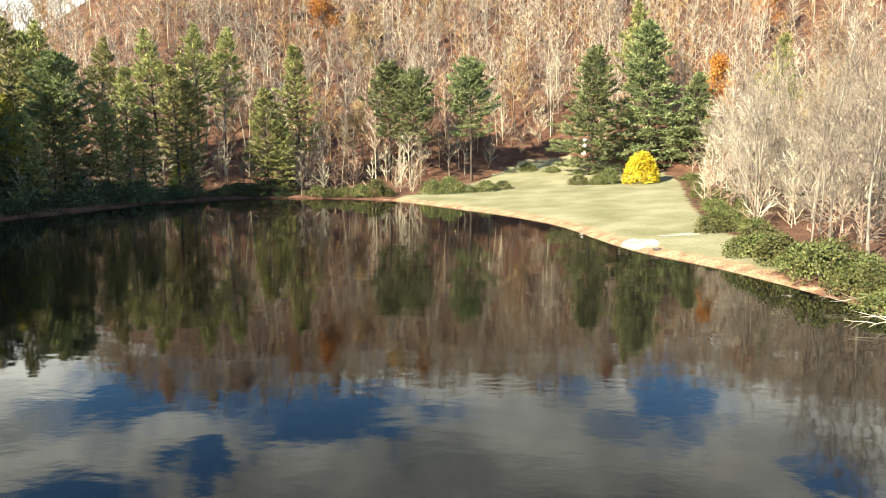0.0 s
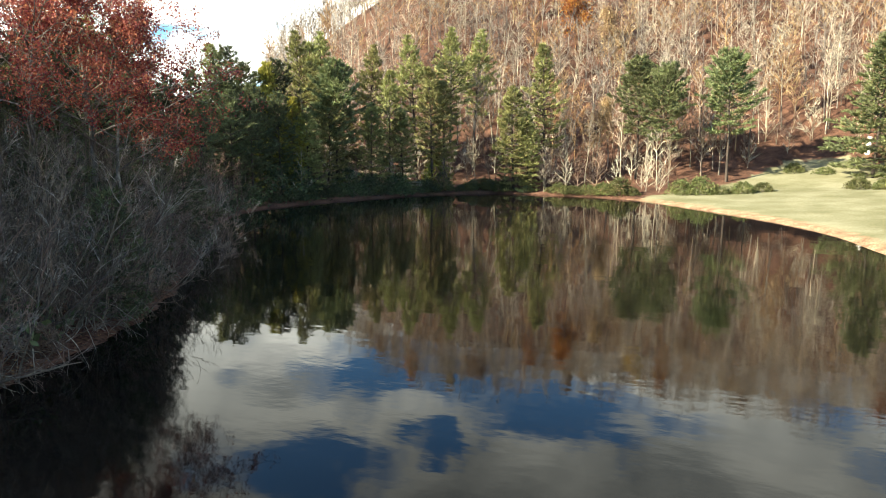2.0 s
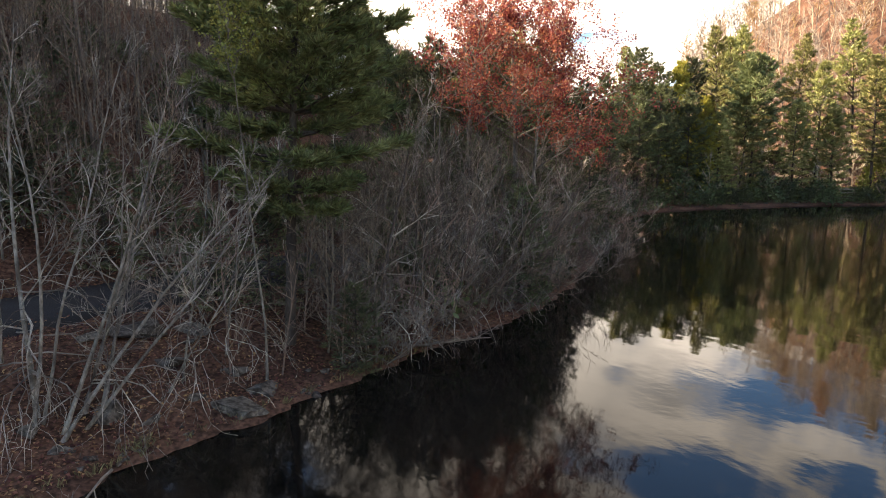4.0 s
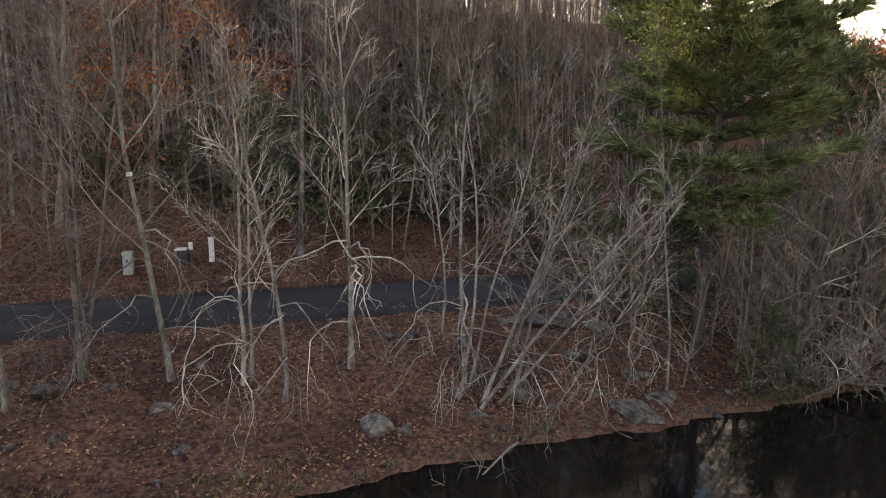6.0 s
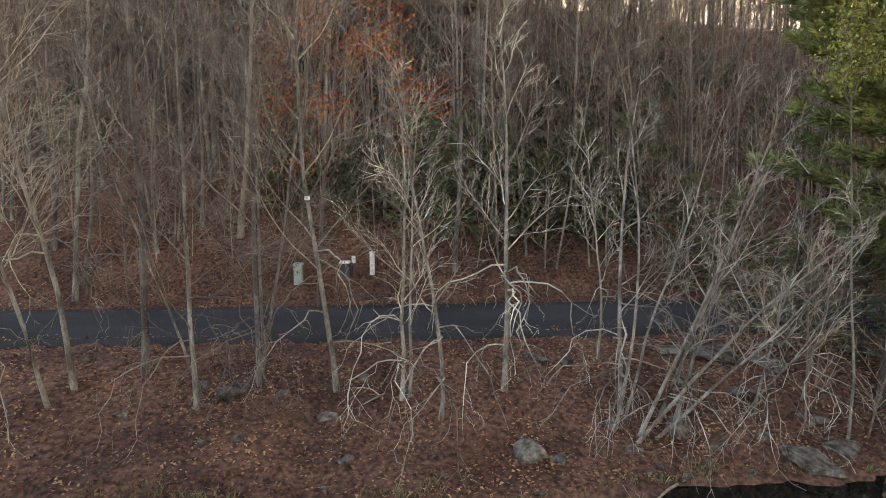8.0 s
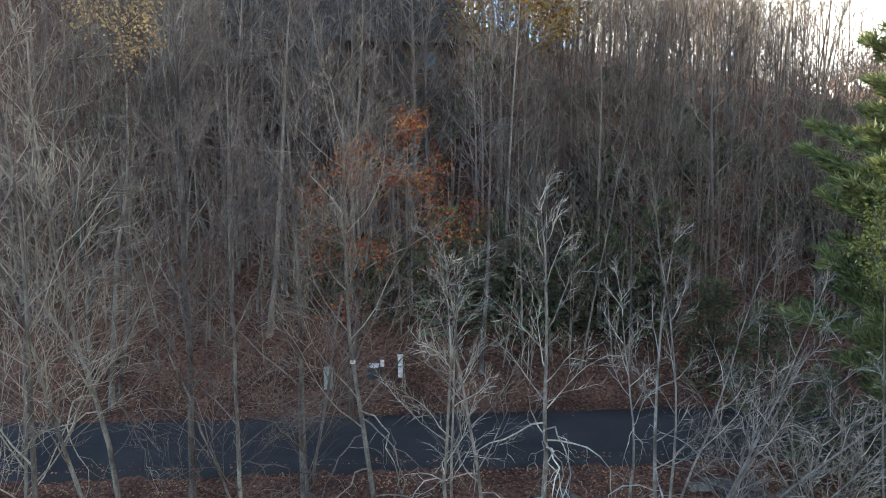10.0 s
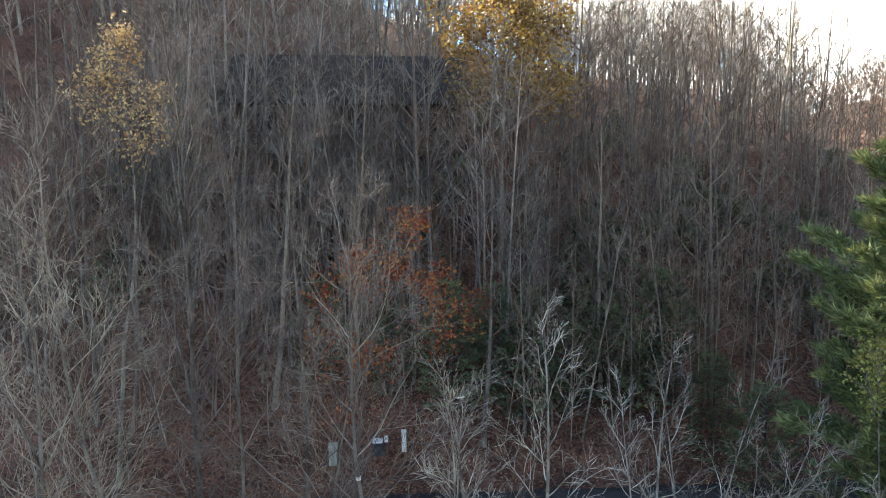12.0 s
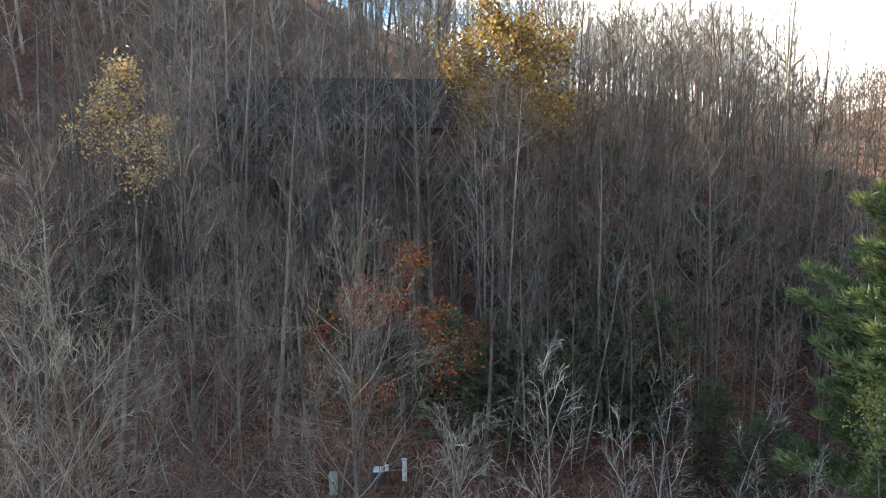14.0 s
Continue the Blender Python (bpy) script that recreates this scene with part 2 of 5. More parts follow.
def water_material():
    m = bpy.data.materials.new("pond_water")
    m.use_nodes = True
    nt = m.node_tree
    N, L = nt.nodes.new, nt.links.new
    b = nt.nodes["Principled BSDF"]
    b.inputs["Base Color"].default_value = (0.005, 0.0045, 0.004, 1)
    b.inputs["Roughness"].default_value = 0.03
    b.inputs["IOR"].default_value = 1.333
    tc, mp = N("ShaderNodeTexCoord"), N("ShaderNodeMapping")
    mp.inputs["Rotation"].default_value = (0, 0, radians(20))
    mp.inputs["Scale"].default_value = (1.0, 1.7, 1.0)
    L(tc.outputs["Object"], mp.inputs["Vector"])
    swell, ripple, patch = N("ShaderNodeTexNoise"), N("ShaderNodeTexNoise"), N("ShaderNodeTexNoise")
    swell.inputs["Scale"].default_value, swell.inputs["Detail"].default_value = 0.5, 2
    ripple.inputs["Scale"].default_value, ripple.inputs["Detail"].default_value = 3.2, 3
    patch.inputs["Scale"].default_value, patch.inputs["Detail"].default_value = 0.06, 2
    L(mp.outputs[0], swell.inputs["Vector"])
    L(mp.outputs[0], ripple.inputs["Vector"])
    L(tc.outputs["Object"], patch.inputs["Vector"])
    rough_patch = N("ShaderNodeMapRange")
    rough_patch.inputs["From Min"].default_value, rough_patch.inputs["From Max"].default_value = 0.45, 0.68
    rough_patch.inputs["To Min"].default_value, rough_patch.inputs["To Max"].default_value = 0.25, 1.2
    L(patch.outputs["Fac"], rough_patch.inputs["Value"])
    mul = N("ShaderNodeMath")
    mul.operation = "MULTIPLY"
    L(ripple.outputs["Fac"], mul.inputs[0])
    L(rough_patch.outputs[0], mul.inputs[1])
    b1, b2 = N("ShaderNodeBump"), N("ShaderNodeBump")
    b1.inputs["Strength"].default_value, b1.inputs["Distance"].default_value = 1.0, 0.007
    b2.inputs["Strength"].default_value, b2.inputs["Distance"].default_value = 1.0, 0.0022
    L(swell.outputs["Fac"], b1.inputs["Height"])
    L(mul.outputs[0], b2.inputs["Height"])
    L(b1.outputs[0], b2.inputs["Normal"])
    L(b2.outputs[0], b.inputs["Normal"])
    return m


WATER = water_material()


def ground_material():
    """Leaf litter, cut by the sheet's own lawn, sand and earth amounts."""
    m = bpy.data.materials.new("woodland_ground")
    m.use_nodes = True
    nt = m.node_tree
    N, L = nt.nodes.new, nt.links.new
    b = nt.nodes["Principled BSDF"]
    tc = N("ShaderNodeTexCoord")

    def noisy(scale, detail, lo, hi, ca, cb):
        n, r = N("ShaderNodeTexNoise"), N("ShaderNodeValToRGB")
        n.inputs["Scale"].default_value, n.inputs["Detail"].default_value = scale, detail
        L(tc.outputs["Object"], n.inputs["Vector"])
        r.color_ramp.elements[0].position, r.color_ramp.elements[0].color = lo, (*ca, 1)
        r.color_ramp.elements[1].position, r.color_ramp.elements[1].color = hi, (*cb, 1)
        L(n.outputs["Fac"], r.inputs[0])
        return n, r.outputs[0]

    def blend(kind, fac, a, c):
        x = N("ShaderNodeMix")
        x.data_type, x.blend_type = "RGBA", kind
        if isinstance(fac, float):
            x.inputs["Factor"].default_value = fac
        else:
            L(fac, x.inputs["Factor"])
        L(a, x.inputs["A"])
        L(c, x.inputs["B"])
        return x.outputs["Result"]

    _, litter = noisy(0.5, 6, 0.35, 0.65, (0.068, 0.041, 0.031), (0.146, 0.087, 0.064))
    speck, flecks = noisy(7.0, 9, 0.36, 0.66, (0.35, 0.32, 0.30), (1.5, 1.3, 1.2))
    litter = blend("MULTIPLY", 0.9, litter, flecks)
    _, grass = noisy(0.22, 8, 0.36, 0.66, (0.165, 0.163, 0.10), (0.265, 0.258, 0.185))
    _, blades = noisy(5.0, 6, 0.3, 0.7, (0.72, 0.75, 0.6), (1.12, 1.1, 1.05))
    grass = blend("MULTIPLY", 0.8, grass, blades)
    _, sand = noisy(1.2, 6, 0.35, 0.62, (0.34, 0.26, 0.19), (0.58, 0.54, 0.48))
    _, earth = noisy(0.9, 6, 0.35, 0.65, (0.20, 0.13, 0.085), (0.40, 0.28, 0.19))
    earth = blend("MULTIPLY", 0.7, earth, flecks)
    colour = litter
    edge, _ = noisy(0.9, 5, 0.4, 0.6, (0, 0, 0), (1, 1, 1))
    for key, other in (("lawn", grass), ("earth", earth), ("sand", sand)):
        at, ma, mr = N("ShaderNodeAttribute"), N("ShaderNodeMath"), N("ShaderNodeMapRange")
        at.attribute_name = key
        ma.operation = "ADD"
        L(at.outputs["Fac"], ma.inputs[0])
        L(edge.outputs["Fac"], ma.inputs[1])
        mr.inputs["From Min"].default_value, mr.inputs["From Max"].default_value = 0.88, 1.12
        L(ma.outputs[0], mr.inputs["Value"])
        colour = blend("MIX", mr.outputs[0], colour, other)
    L(colour, b.inputs["Base Color"])
    b.inputs["Roughness"].default_value, b.inputs["Specular IOR Level"].default_value = 0.95, 0.15
    bp = N("ShaderNodeBump")
    bp.inputs["Strength"].default_value, bp.inputs["Distance"].default_value = 0.7, 0.06
    L(speck.outputs["Fac"], bp.inputs["Height"])
    L(bp.outputs[0], b.inputs["Normal"])
    return m


GROUND = ground_material()


# ---- building helpers ----
def mesh_of(name, verts, faces, material, smooth=False):
    """A mesh from corners and faces; arrays of equal faces go in at once."""
    me = bpy.data.meshes.new(name)
    if isinstance(faces, np.ndarray):
        k = faces.shape[1]
        me.vertices.add(len(verts))
        me.vertices.foreach_set("co", np.asarray(verts, np.float32).ravel())
        me.loops.add(faces.size)
        me.loops.foreach_set("vertex_index", faces.astype(np.int32).ravel())
        me.polygons.add(len(faces))
        me.polygons.foreach_set("loop_start", np.arange(0, faces.size, k, dtype=np.int32))
        me.update(calc_edges=True)
    else:
        me.from_pydata([tuple(v) for v in verts], [], faces)
    me.materials.append(material)
    if smooth:
        me.polygons.foreach_set("use_smooth", [True] * len(me.polygons))
    me.update()
    return me


def child(name, mesh, parent, label=""):
    ob = new(name, mesh)
    ob.parent = parent
    return tagged(ob, label)


def part(name, bm, material, parent, label=""):
    me = bpy.data.meshes.new(name)
    bm.to_mesh(me)
    bm.free()
    me.materials.append(material)
    return child(name, me, parent, label)


def empty(name, m=None):
    ob = new(name)
    ob.empty_display_size = 0.3
    if m is not None:
        ob.matrix_world = m
    return ob


def slab(bm, x0, y0, z0, x1, y1, z1, bevel=0.0):
    made = bmesh.ops.create_cube(bm, size=1.0, matrix=Matrix.LocRotScale(((x0 + x1) / 2, (y0 + y1) / 2, (z0 + z1) / 2), None, (x1 - x0, y1 - y0, z1 - z0)))
    if bevel:
        edges = {e for v in made["verts"] for e in v.link_edges}
        bmesh.ops.bevel(bm, geom=list(edges), offset=bevel, segments=2, affect="EDGES", profile=0.6)
    return bm


def box(x0, y0, z0, x1, y1, z1, bevel=0.0):
    return slab(bmesh.new(), x0, y0, z0, x1, y1, z1, bevel)


# ---- growing things ----
def tubes(branches, sides):
    """Tapered tubes along polylines: (points, radii, level). sides: corners by level."""
    verts, faces = [], []
    for pts, rad, level in branches:
        k = sides[min(level, len(sides) - 1)]
        base = len(verts)
        if k == 1:
            b = np.cross(pts[-1] - pts[0], (0.31, 0.52, 0.2 + 0.1 * (base % 7)))
            b = b / (np.linalg.norm(b) + 1e-9) * rad[0] * 1.25
            verts += [pts[0] - b, pts[0] + b, pts[-1]]
            faces.append((base, base + 1, base + 2))
            continue
        n = len(pts)
        for i in range(n):
            d = pts[min(i + 1, n - 1)] - pts[max(i - 1, 0)]
            d = d / (math.sqrt(d[0] * d[0] + d[1] * d[1] + d[2] * d[2]) + 1e-9)
            a = np.array((d[1], -d[0], 0.0)) if abs(d[2]) < 0.95 else np.array((0.0, d[2], -d[1]))
            a = a / (np.linalg.norm(a) + 1e-9)
            b = np.array((d[1] * a[2] - d[2] * a[1], d[2] * a[0] - d[0] * a[2], d[0] * a[1] - d[1] * a[0]))
            for j in range(k):
                w = 2 * math.pi * j / k
                verts.append(pts[i] + rad[i] * (math.cos(w) * a + math.sin(w) * b))
        for i in range(n - 1):
            for j in range(k):
                p, q = base + i * k + j, base + i * k + (j + 1) % k
                faces.append((p, q, q + k, p + k))
    return verts, faces


def limb(rng, start, way, length, r0, r1, segs, wander, rise):
    """One crooked, tapering limb. rise: how strongly it turns up (or, below zero, hangs)."""
    pts, rad, p, d = [start], [r0], start.copy(), way / np.linalg.norm(way)
    for i in range(segs):
        d = d + rng.normal(0, wander, 3) + np.array((0, 0, rise / segs))
        d = d / np.linalg.norm(d)
        p = p + d * length / segs
        pts.append(p.copy())
        rad.append(r0 + (r1 - r0) * (i + 1) / segs)
    return np.array(pts), rad


def at_fraction(pts, f):
    x = f * (len(pts) - 1)
    i = min(int(x), len(pts) - 2)
    return pts[i] + (pts[i + 1] - pts[i]) * (x - i), pts[i + 1] - pts[i]


def skeleton_of(rng, height, radius, clear=0.3, limbs=14, spread=0.5, twigs=(7, 5), lean=(0, 0), stems=1, hang=0, hang_way=0.0, wander=0.05, thin=0.006, segs=(0, 6, 4, 2), fan=0.22, rise=1.0, kink=0.6, ways=(), bias=(0.0, 0.0)):
    """The limbs of a bare broadleaf tree. clear: bare share of the trunk; hang: low limbs that droop towards hang_way; ways: the lean and length of each stem."""
    out = []
    stems = len(ways) or stems
    for s in range(stems):
        off = np.zeros(3) if stems == 1 else np.array((rng.normal(0, 0.25), rng.normal(0, 0.25) + (0.8 * (s / stems - 0.5) if ways else 0), 0))
        way = np.array((lean[0] + (rng.normal(0, fan) if s else 0), lean[1] + (rng.normal(0, fan) if s else 0), 1.0))
        h = height * (1 if s == 0 else rng.uniform(0.65, 1.0))
        r = radius * (1 if s == 0 else rng.uniform(0.6, 0.9))
        if ways:
            way, h = np.array((ways[s][0], ways[s][1], 1.0)), height * ways[s][2]
        trunk, rad = limb(rng, off - np.array((0, 0, 0.3)), way, h, r, r * 0.08, 11, wander, 0.12)
        rad[0] *= 1.35
        out.append((trunk, rad, 0))
        n1 = max(3, int(limbs / (stems ** 0.6)))
        for i in range(n1):
            f = clear + (0.97 - clear) * ((i + rng.uniform(0, 0.9)) / n1)
            p, d = at_fraction(trunk, f)
            w = i * 2.4 + rng.uniform(-0.5, 0.5)
            length = h * spread * (1.05 - f) ** 0.6 * rng.uniform(0.55, 1.0)
            up = (0.5 + 1.0 * f) * rise
            grow_side(rng, out, p, np.array((math.cos(w) + bias[0], math.sin(w) + bias[1], up)), length, r * (1 - 0.8 * f) * 0.26 + thin * 1.4, 1, twigs, 0.35, wander, thin, segs, kink)
        for i in range(hang if s == 0 else 0):
            p, d = at_fraction(trunk, rng.uniform(0.12, clear + 0.06))
            hanging_limb(rng, out, p, hang_way + rng.normal(0, 0.8), min(3.9, h * rng.uniform(0.28, 0.45)), min(0.027, r * 0.3), thin, 1, 0.15)
    return out


def hanging_limb(rng, out, p, w, length, r, thin, level=1, dip=0.25):
    """A crooked, antler-like limb that arches out towards w and droops, forking at its kinks."""
    n = max(3, int(length / (0.42 if level == 1 else 0.24)))
    d, q, pts, rad = np.array((math.cos(w), math.sin(w), dip)), p.copy(), [p], [r]
    for i in range(n):
        t = i / n
        aim = np.array((math.cos(w) * (1 - 0.8 * t), math.sin(w) * (1 - 0.8 * t), dip - 1.7 * t))
        d = 0.3 * d + 0.7 * aim / np.linalg.norm(aim) + rng.normal(0, 0.33 if level == 1 else 0.43, 3) * np.array((1, 1, 0.6))
        d = d / np.linalg.norm(d)
        q = q + d * length / n
        q[2] = max(q[2], -0.6)
        pts.append(q.copy())
        rad.append(r + (max(thin * 0.7, r * 0.25) - r) * (i + 1) / n)
        if level < 3 and i and rng.uniform() < (0.75 if level == 1 else 0.6):
            hanging_limb(rng, out, q, math.atan2(d[1], d[0]) + rng.normal(0, 1.0), length * rng.uniform(0.2, 0.42) * (1.1 - 0.5 * t), max(thin, rad[-1] * 0.6), thin, level + 1, d[2] * 0.5 - 0.1)
    out.append((np.array(pts), rad, 2 if level > 1 else 1))


def grow_side(rng, out, p, way, length, r, level, twigs, rise, wander, thin, segs, kink=1.0):
    pts, rad = limb(rng, p, way, length, r, max(thin * 0.6, r * 0.18), segs[level], (0, 0.13, 0.15, 0.14)[level] * kink + wander, rise)
    out.append((pts, rad, level))
    if level - 1 < len(twigs):
        n = twigs[level - 1]
        for i in range(n):
            f = 0.22 + 0.78 * (i + rng.uniform(0.2, 0.9)) / n
            q, d = at_fraction(pts, min(f, 0.99))
            d = d / np.linalg.norm(d)
            side = np.cross(d, rng.normal(0, 1, 3))
            side = side / (np.linalg.norm(side) + 1e-9)
            grow_side(rng, out, q, d * 0.9 + side * rng.uniform(0.5, 0.9), length * rng.uniform(0.36, 0.62) * (1.15 - 0.5 * f), max(thin, r * 0.38 * (1 - 0.5 * f)), level + 1, twigs, rise * 0.4, wander, thin, segs, kink)


def unit(v):
    return v / (np.linalg.norm(v, axis=1, keepdims=True) + 1e-9)


def leaf_quads(rng, centres, size, per, spread, droop=0.3):
    """Small folded leaves scattered round the given places."""
    c = np.repeat(np.array(centres).reshape(-1, 3), per, axis=0)
    n = len(c)
    p = c + rng.normal(0, spread, (n, 3))
    a = unit(rng.normal(0, 1, (n, 3)) - np.array((0, 0, droop)))
    b = unit(np.cross(a, rng.normal(0, 1, (n, 3))))
    s = size * rng.uniform(0.6, 1.25, (n, 1))
    verts = np.stack([p, p + a * s * 0.5 + b * s * 0.32, p + a * s, p + a * s * 0.5 - b * s * 0.32], 1).reshape(-1, 3)
    return verts, np.arange(n * 4).reshape(-1, 4)


def needle_blades(rng, q, d, per, size, width, fan, lift):
    """Slim tapering sprays of needles fanned round the given twigs."""
    q, d = np.repeat(q, per, axis=0), np.repeat(d, per, axis=0)
    n = len(q)
    a = unit(d * 0.8 + rng.normal(0, fan, (n, 3)) * np.array((1, 1, 0.6)) + np.array((0, 0, lift)))
    b = unit(np.cross(a, rng.normal(0, 1, (n, 3))))
    s = size * rng.uniform(0.6, 1.25, (n, 1))
    verts = np.stack([q - a * s * 0.12 - b * s * width * 0.5, q + a * s * 0.4 + b * s * width, q + a * s], 1).reshape(-1, 3)
    return verts, np.arange(n * 3).reshape(-1, 3)


SIDES_NEAR, SIDES_MID, SIDES_FAR = (7, 5, 3, 1), (6, 4, 3, 1), (4, 3, 3, 1)


def bare_tree(name, seed, bark, twig, sides, label, leaves=None, leaf=(0.12, 3, 0.25, 0.4), **shape):
    rng = np.random.default_rng(seed)
    sk = skeleton_of(rng, **shape)
    tree = empty(name)
    child("trunk", mesh_of("trunk", *tubes([b for b in sk if b[2] == 0], sides), bark, True), tree)
    tagged(child("crown", mesh_of("crown", *tubes([b for b in sk if b[2] > 0], sides), twig, True), tree), kind="stuff")
    if leaves:
        size, per, spread, share = leaf
        ends = [b[0][-1] for b in sk if b[2] >= 2 and rng.uniform() < share] + [b[0][len(b[0]) // 2] for b in sk if b[2] >= 2 and rng.uniform() < share]
        tagged(child("foliage", mesh_of("foliage", *leaf_quads(rng, ends, size, per, spread), leaves), tree), kind="stuff")
    return tagged(tree, label, "tree")


def pine_tree(name, seed, height, width, clear, needles, label, tuft=0.62, whorl=1.0, per=6, tufts=22, blades=6, droop=-0.15, bark=None, peak=0.28, gap=0.0, top=0.7, blade=0.16, limb_sides=1):
    """A conifer: a straight trunk with tiers of flat, plumed boughs. clear: the bare share of the trunk."""
    rng = np.random.default_rng(seed)
    tree = empty(name)
    r = height * 0.010 + 0.04
    trunk, rad = limb(rng, np.array((0, 0, -0.3)), np.array((rng.normal(0, 0.02), rng.normal(0, 0.02), 1.0)), height, r, 0.02, 9, 0.012, 0.05)
    wood, at, along = [(trunk, rad, 0)], [], []
    # dead snags on the bare trunk
    for z in np.arange(height * clear * 0.45, height * clear, 0.9):
        p, _ = at_fraction(trunk, z / height)
        w = rng.uniform(0, 6.3)
        wood.append(limb(rng, p, np.array((math.cos(w), math.sin(w), 0.1)), rng.uniform(0.4, 1.6), 0.018, 0.006, 3, 0.1, -0.2) + (2,))
    z = height * clear
    while z < height * 0.985:
        f = (z / height - clear) / (1 - clear)
        reach = width * (0.55 + 0.45 * f / peak if f < peak else ((1.0 - f) / (1.0 - peak)) ** top) * rng.uniform(0.75, 1.1) + 0.3
        if rng.uniform() < gap:
            reach *= 0.5
        p, _ = at_fraction(trunk, min(0.99, z / height))
        w0 = rng.uniform(0, 6.3)
        for i in range(per):
            w = w0 + i * 6.283 / per + rng.normal(0, 0.22)
            length = max(0.3, reach * rng.uniform(0.6, 1.1))
            way = np.array((math.cos(w), math.sin(w), 0.12 + 0.75 * f + droop))
            pts, br = limb(rng, p + np.array((0, 0, rng.uniform(-0.12, 0.12))), way, length, 0.016 + 0.011 * length, 0.008, 4, 0.05, 0.3)
            wood.append((pts, br, 2))
            n = max(3, int(tufts * length / width + 1))
            fr = 0.22 + 0.77 * rng.uniform(0, 1, n) ** 0.75
            k = np.minimum((fr * 4).astype(int), 3)
            q = pts[k] + (pts[k + 1] - pts[k]) * (fr * 4 - k)[:, None]
            d = unit(pts[k + 1] - pts[k])
            side = unit(np.stack([-d[:, 1], d[:, 0], np.zeros(n)], 1)) * (rng.uniform(-0.4, 0.4, n) * length * (1.15 - fr))[:, None]
            at.append(q + side + rng.normal(0, 1, (n, 3)) * np.array((0.1, 0.1, 0.07)) * min(1.0, 0.4 + length * 0.3))
            along.append(unit(d + 1.6 * side / (length + 0.1)))
        z += whorl * rng.uniform(0.75, 1.2) * (1.0 - 0.5 * f)
    child("trunk", mesh_of("trunk", *tubes(wood, (6, 3, limb_sides)), bark or BARK_PINE, True), tree)
    tagged(child("crown", mesh_of("crown", *needle_blades(rng, np.concatenate(at), np.concatenate(along), blades, tuft, blade, 0.5, 0.14), needles), tree), kind="stuff")
    return tagged(tree, label, "tree")


def shrub(name, seed, rx, ry, h, leaves, label, size=0.16, clusters=260, per=6, stems=7, rough=0.28, category="shrub", cone=False):
    rng = np.random.default_rng(seed)
    ob = empty(name)
    wood, places = [], []
    for i in range(stems):
        w = rng.uniform(0, 6.28)
        pts, rad = limb(rng, np.array((0, 0, -0.15)), np.array((math.cos(w) * 0.7 * rx / h, math.sin(w) * 0.7 * ry / h, 1.0)), h * 0.85, 0.03, 0.01, 4, 0.12, 0.2)
        wood.append((pts, rad, 2))
    lump = rng.uniform(0, 6.28, 6)
    for i in range(clusters):
        w, u = rng.uniform(0, 6.28), rng.uniform(0.02, 1.0)
        if cone:
            k = math.sqrt(max(0.0, 1 - u ** 1.7)) * rng.uniform(0.86, 1.02)
            zz = u * h
        else:
            k = math.sqrt(max(0.0, 1 - u * u)) * rng.uniform(0.6, 1.05)
            zz = u * h * rng.uniform(0.75, 1.0)
        k *= 1 + rough * (math.sin(2 * w + lump[0]) * 0.5 + math.sin(3 * w + lump[1] + 3 * u) * 0.5 + math.sin(7 * w + lump[2] - 5 * u) * 0.3)
        places.append(np.array((math.cos(w) * rx * k, math.sin(w) * ry * k, zz)))
    tagged(child("stem", mesh_of("stem", *tubes(wood, (4, 4, 4)), BARK_BROWN, True), ob), kind="stuff")
    tagged(child("foliage", mesh_of("foliage", *leaf_quads(rng, places, size, per, size * 0.55, -0.2), leaves), ob), kind="stuff")
    return tagged(ob, label, category)


# ---- the lie of the land ----
SHORE = [(-3, -75), (-7, -50), (-9.5, -30), (-11, -16), (-12.3, -7), (-13.6, -1.4), (-15, 0.6), (-16, 3.2), (-16.9, 7.2), (-18.2, 11),
         (-19.6, 16.4), (-21.2, 21.8), (-27, 32), (-36, 44), (-42, 54), (-44.5, 63), (-42.5, 72), (-39, 82), (-34, 91), (-27.7, 96.5), (-18.5, 95.5),
         (-12, 94), (-6.4, 92), (1.1, 81), (6.9, 72), (11.0, 62.6), (12.2, 53), (13.5, 46.7), (16.3, 41.5), (17.9, 36.2), (18.9, 32), (19.6, 28.8),
         (22, 15), (25, -10), (22, -50), (8, -76)]
LAWN = [(-7, 91), (1, 80), (7, 71), (11, 61), (12, 52), (13, 46), (16, 41), (18.5, 36.5), (21, 40), (21.5, 53), (27, 75), (36, 104), (27, 116), (14, 121), (4, 104), (-6, 94)]


def rounded(poly, times=2):
    p = np.array(poly, float)
    for _ in range(times):
        q = np.roll(p, -1, axis=0)
        p = np.stack([0.75 * p + 0.25 * q, 0.25 * p + 0.75 * q], 1).reshape(-1, 2)
    return p


def signed_distance(poly, x, y):
    """Metres outside the closed outline (below zero inside it), for arrays of places."""
    x, y = np.asarray(x, float), np.asarray(y, float)
    best, inside = np.full(x.shape, 1e18), np.zeros(x.shape, bool)
    for (ax, ay), (bx, by) in zip(poly, np.roll(poly, -1, axis=0)):
        ex, ey = bx - ax, by - ay
        f = np.clip(((x - ax) * ex + (y - ay) * ey) / (ex * ex + ey * ey), 0, 1)
        best = np.minimum(best, (x - ax - f * ex) ** 2 + (y - ay - f * ey) ** 2)
        if ey:
            inside ^= ((ay > y) != (by > y)) & (x < ax + (y - ay) * ex / ey)
    return np.sqrt(best) * np.where(inside, -1, 1)


POND, LAWN_EDGE = rounded(SHORE), rounded(LAWN)


def ramp(v, a, b):
    f = np.clip((v - a) / (b - a), 0, 1)
    return f * f * (3 - 2 * f)


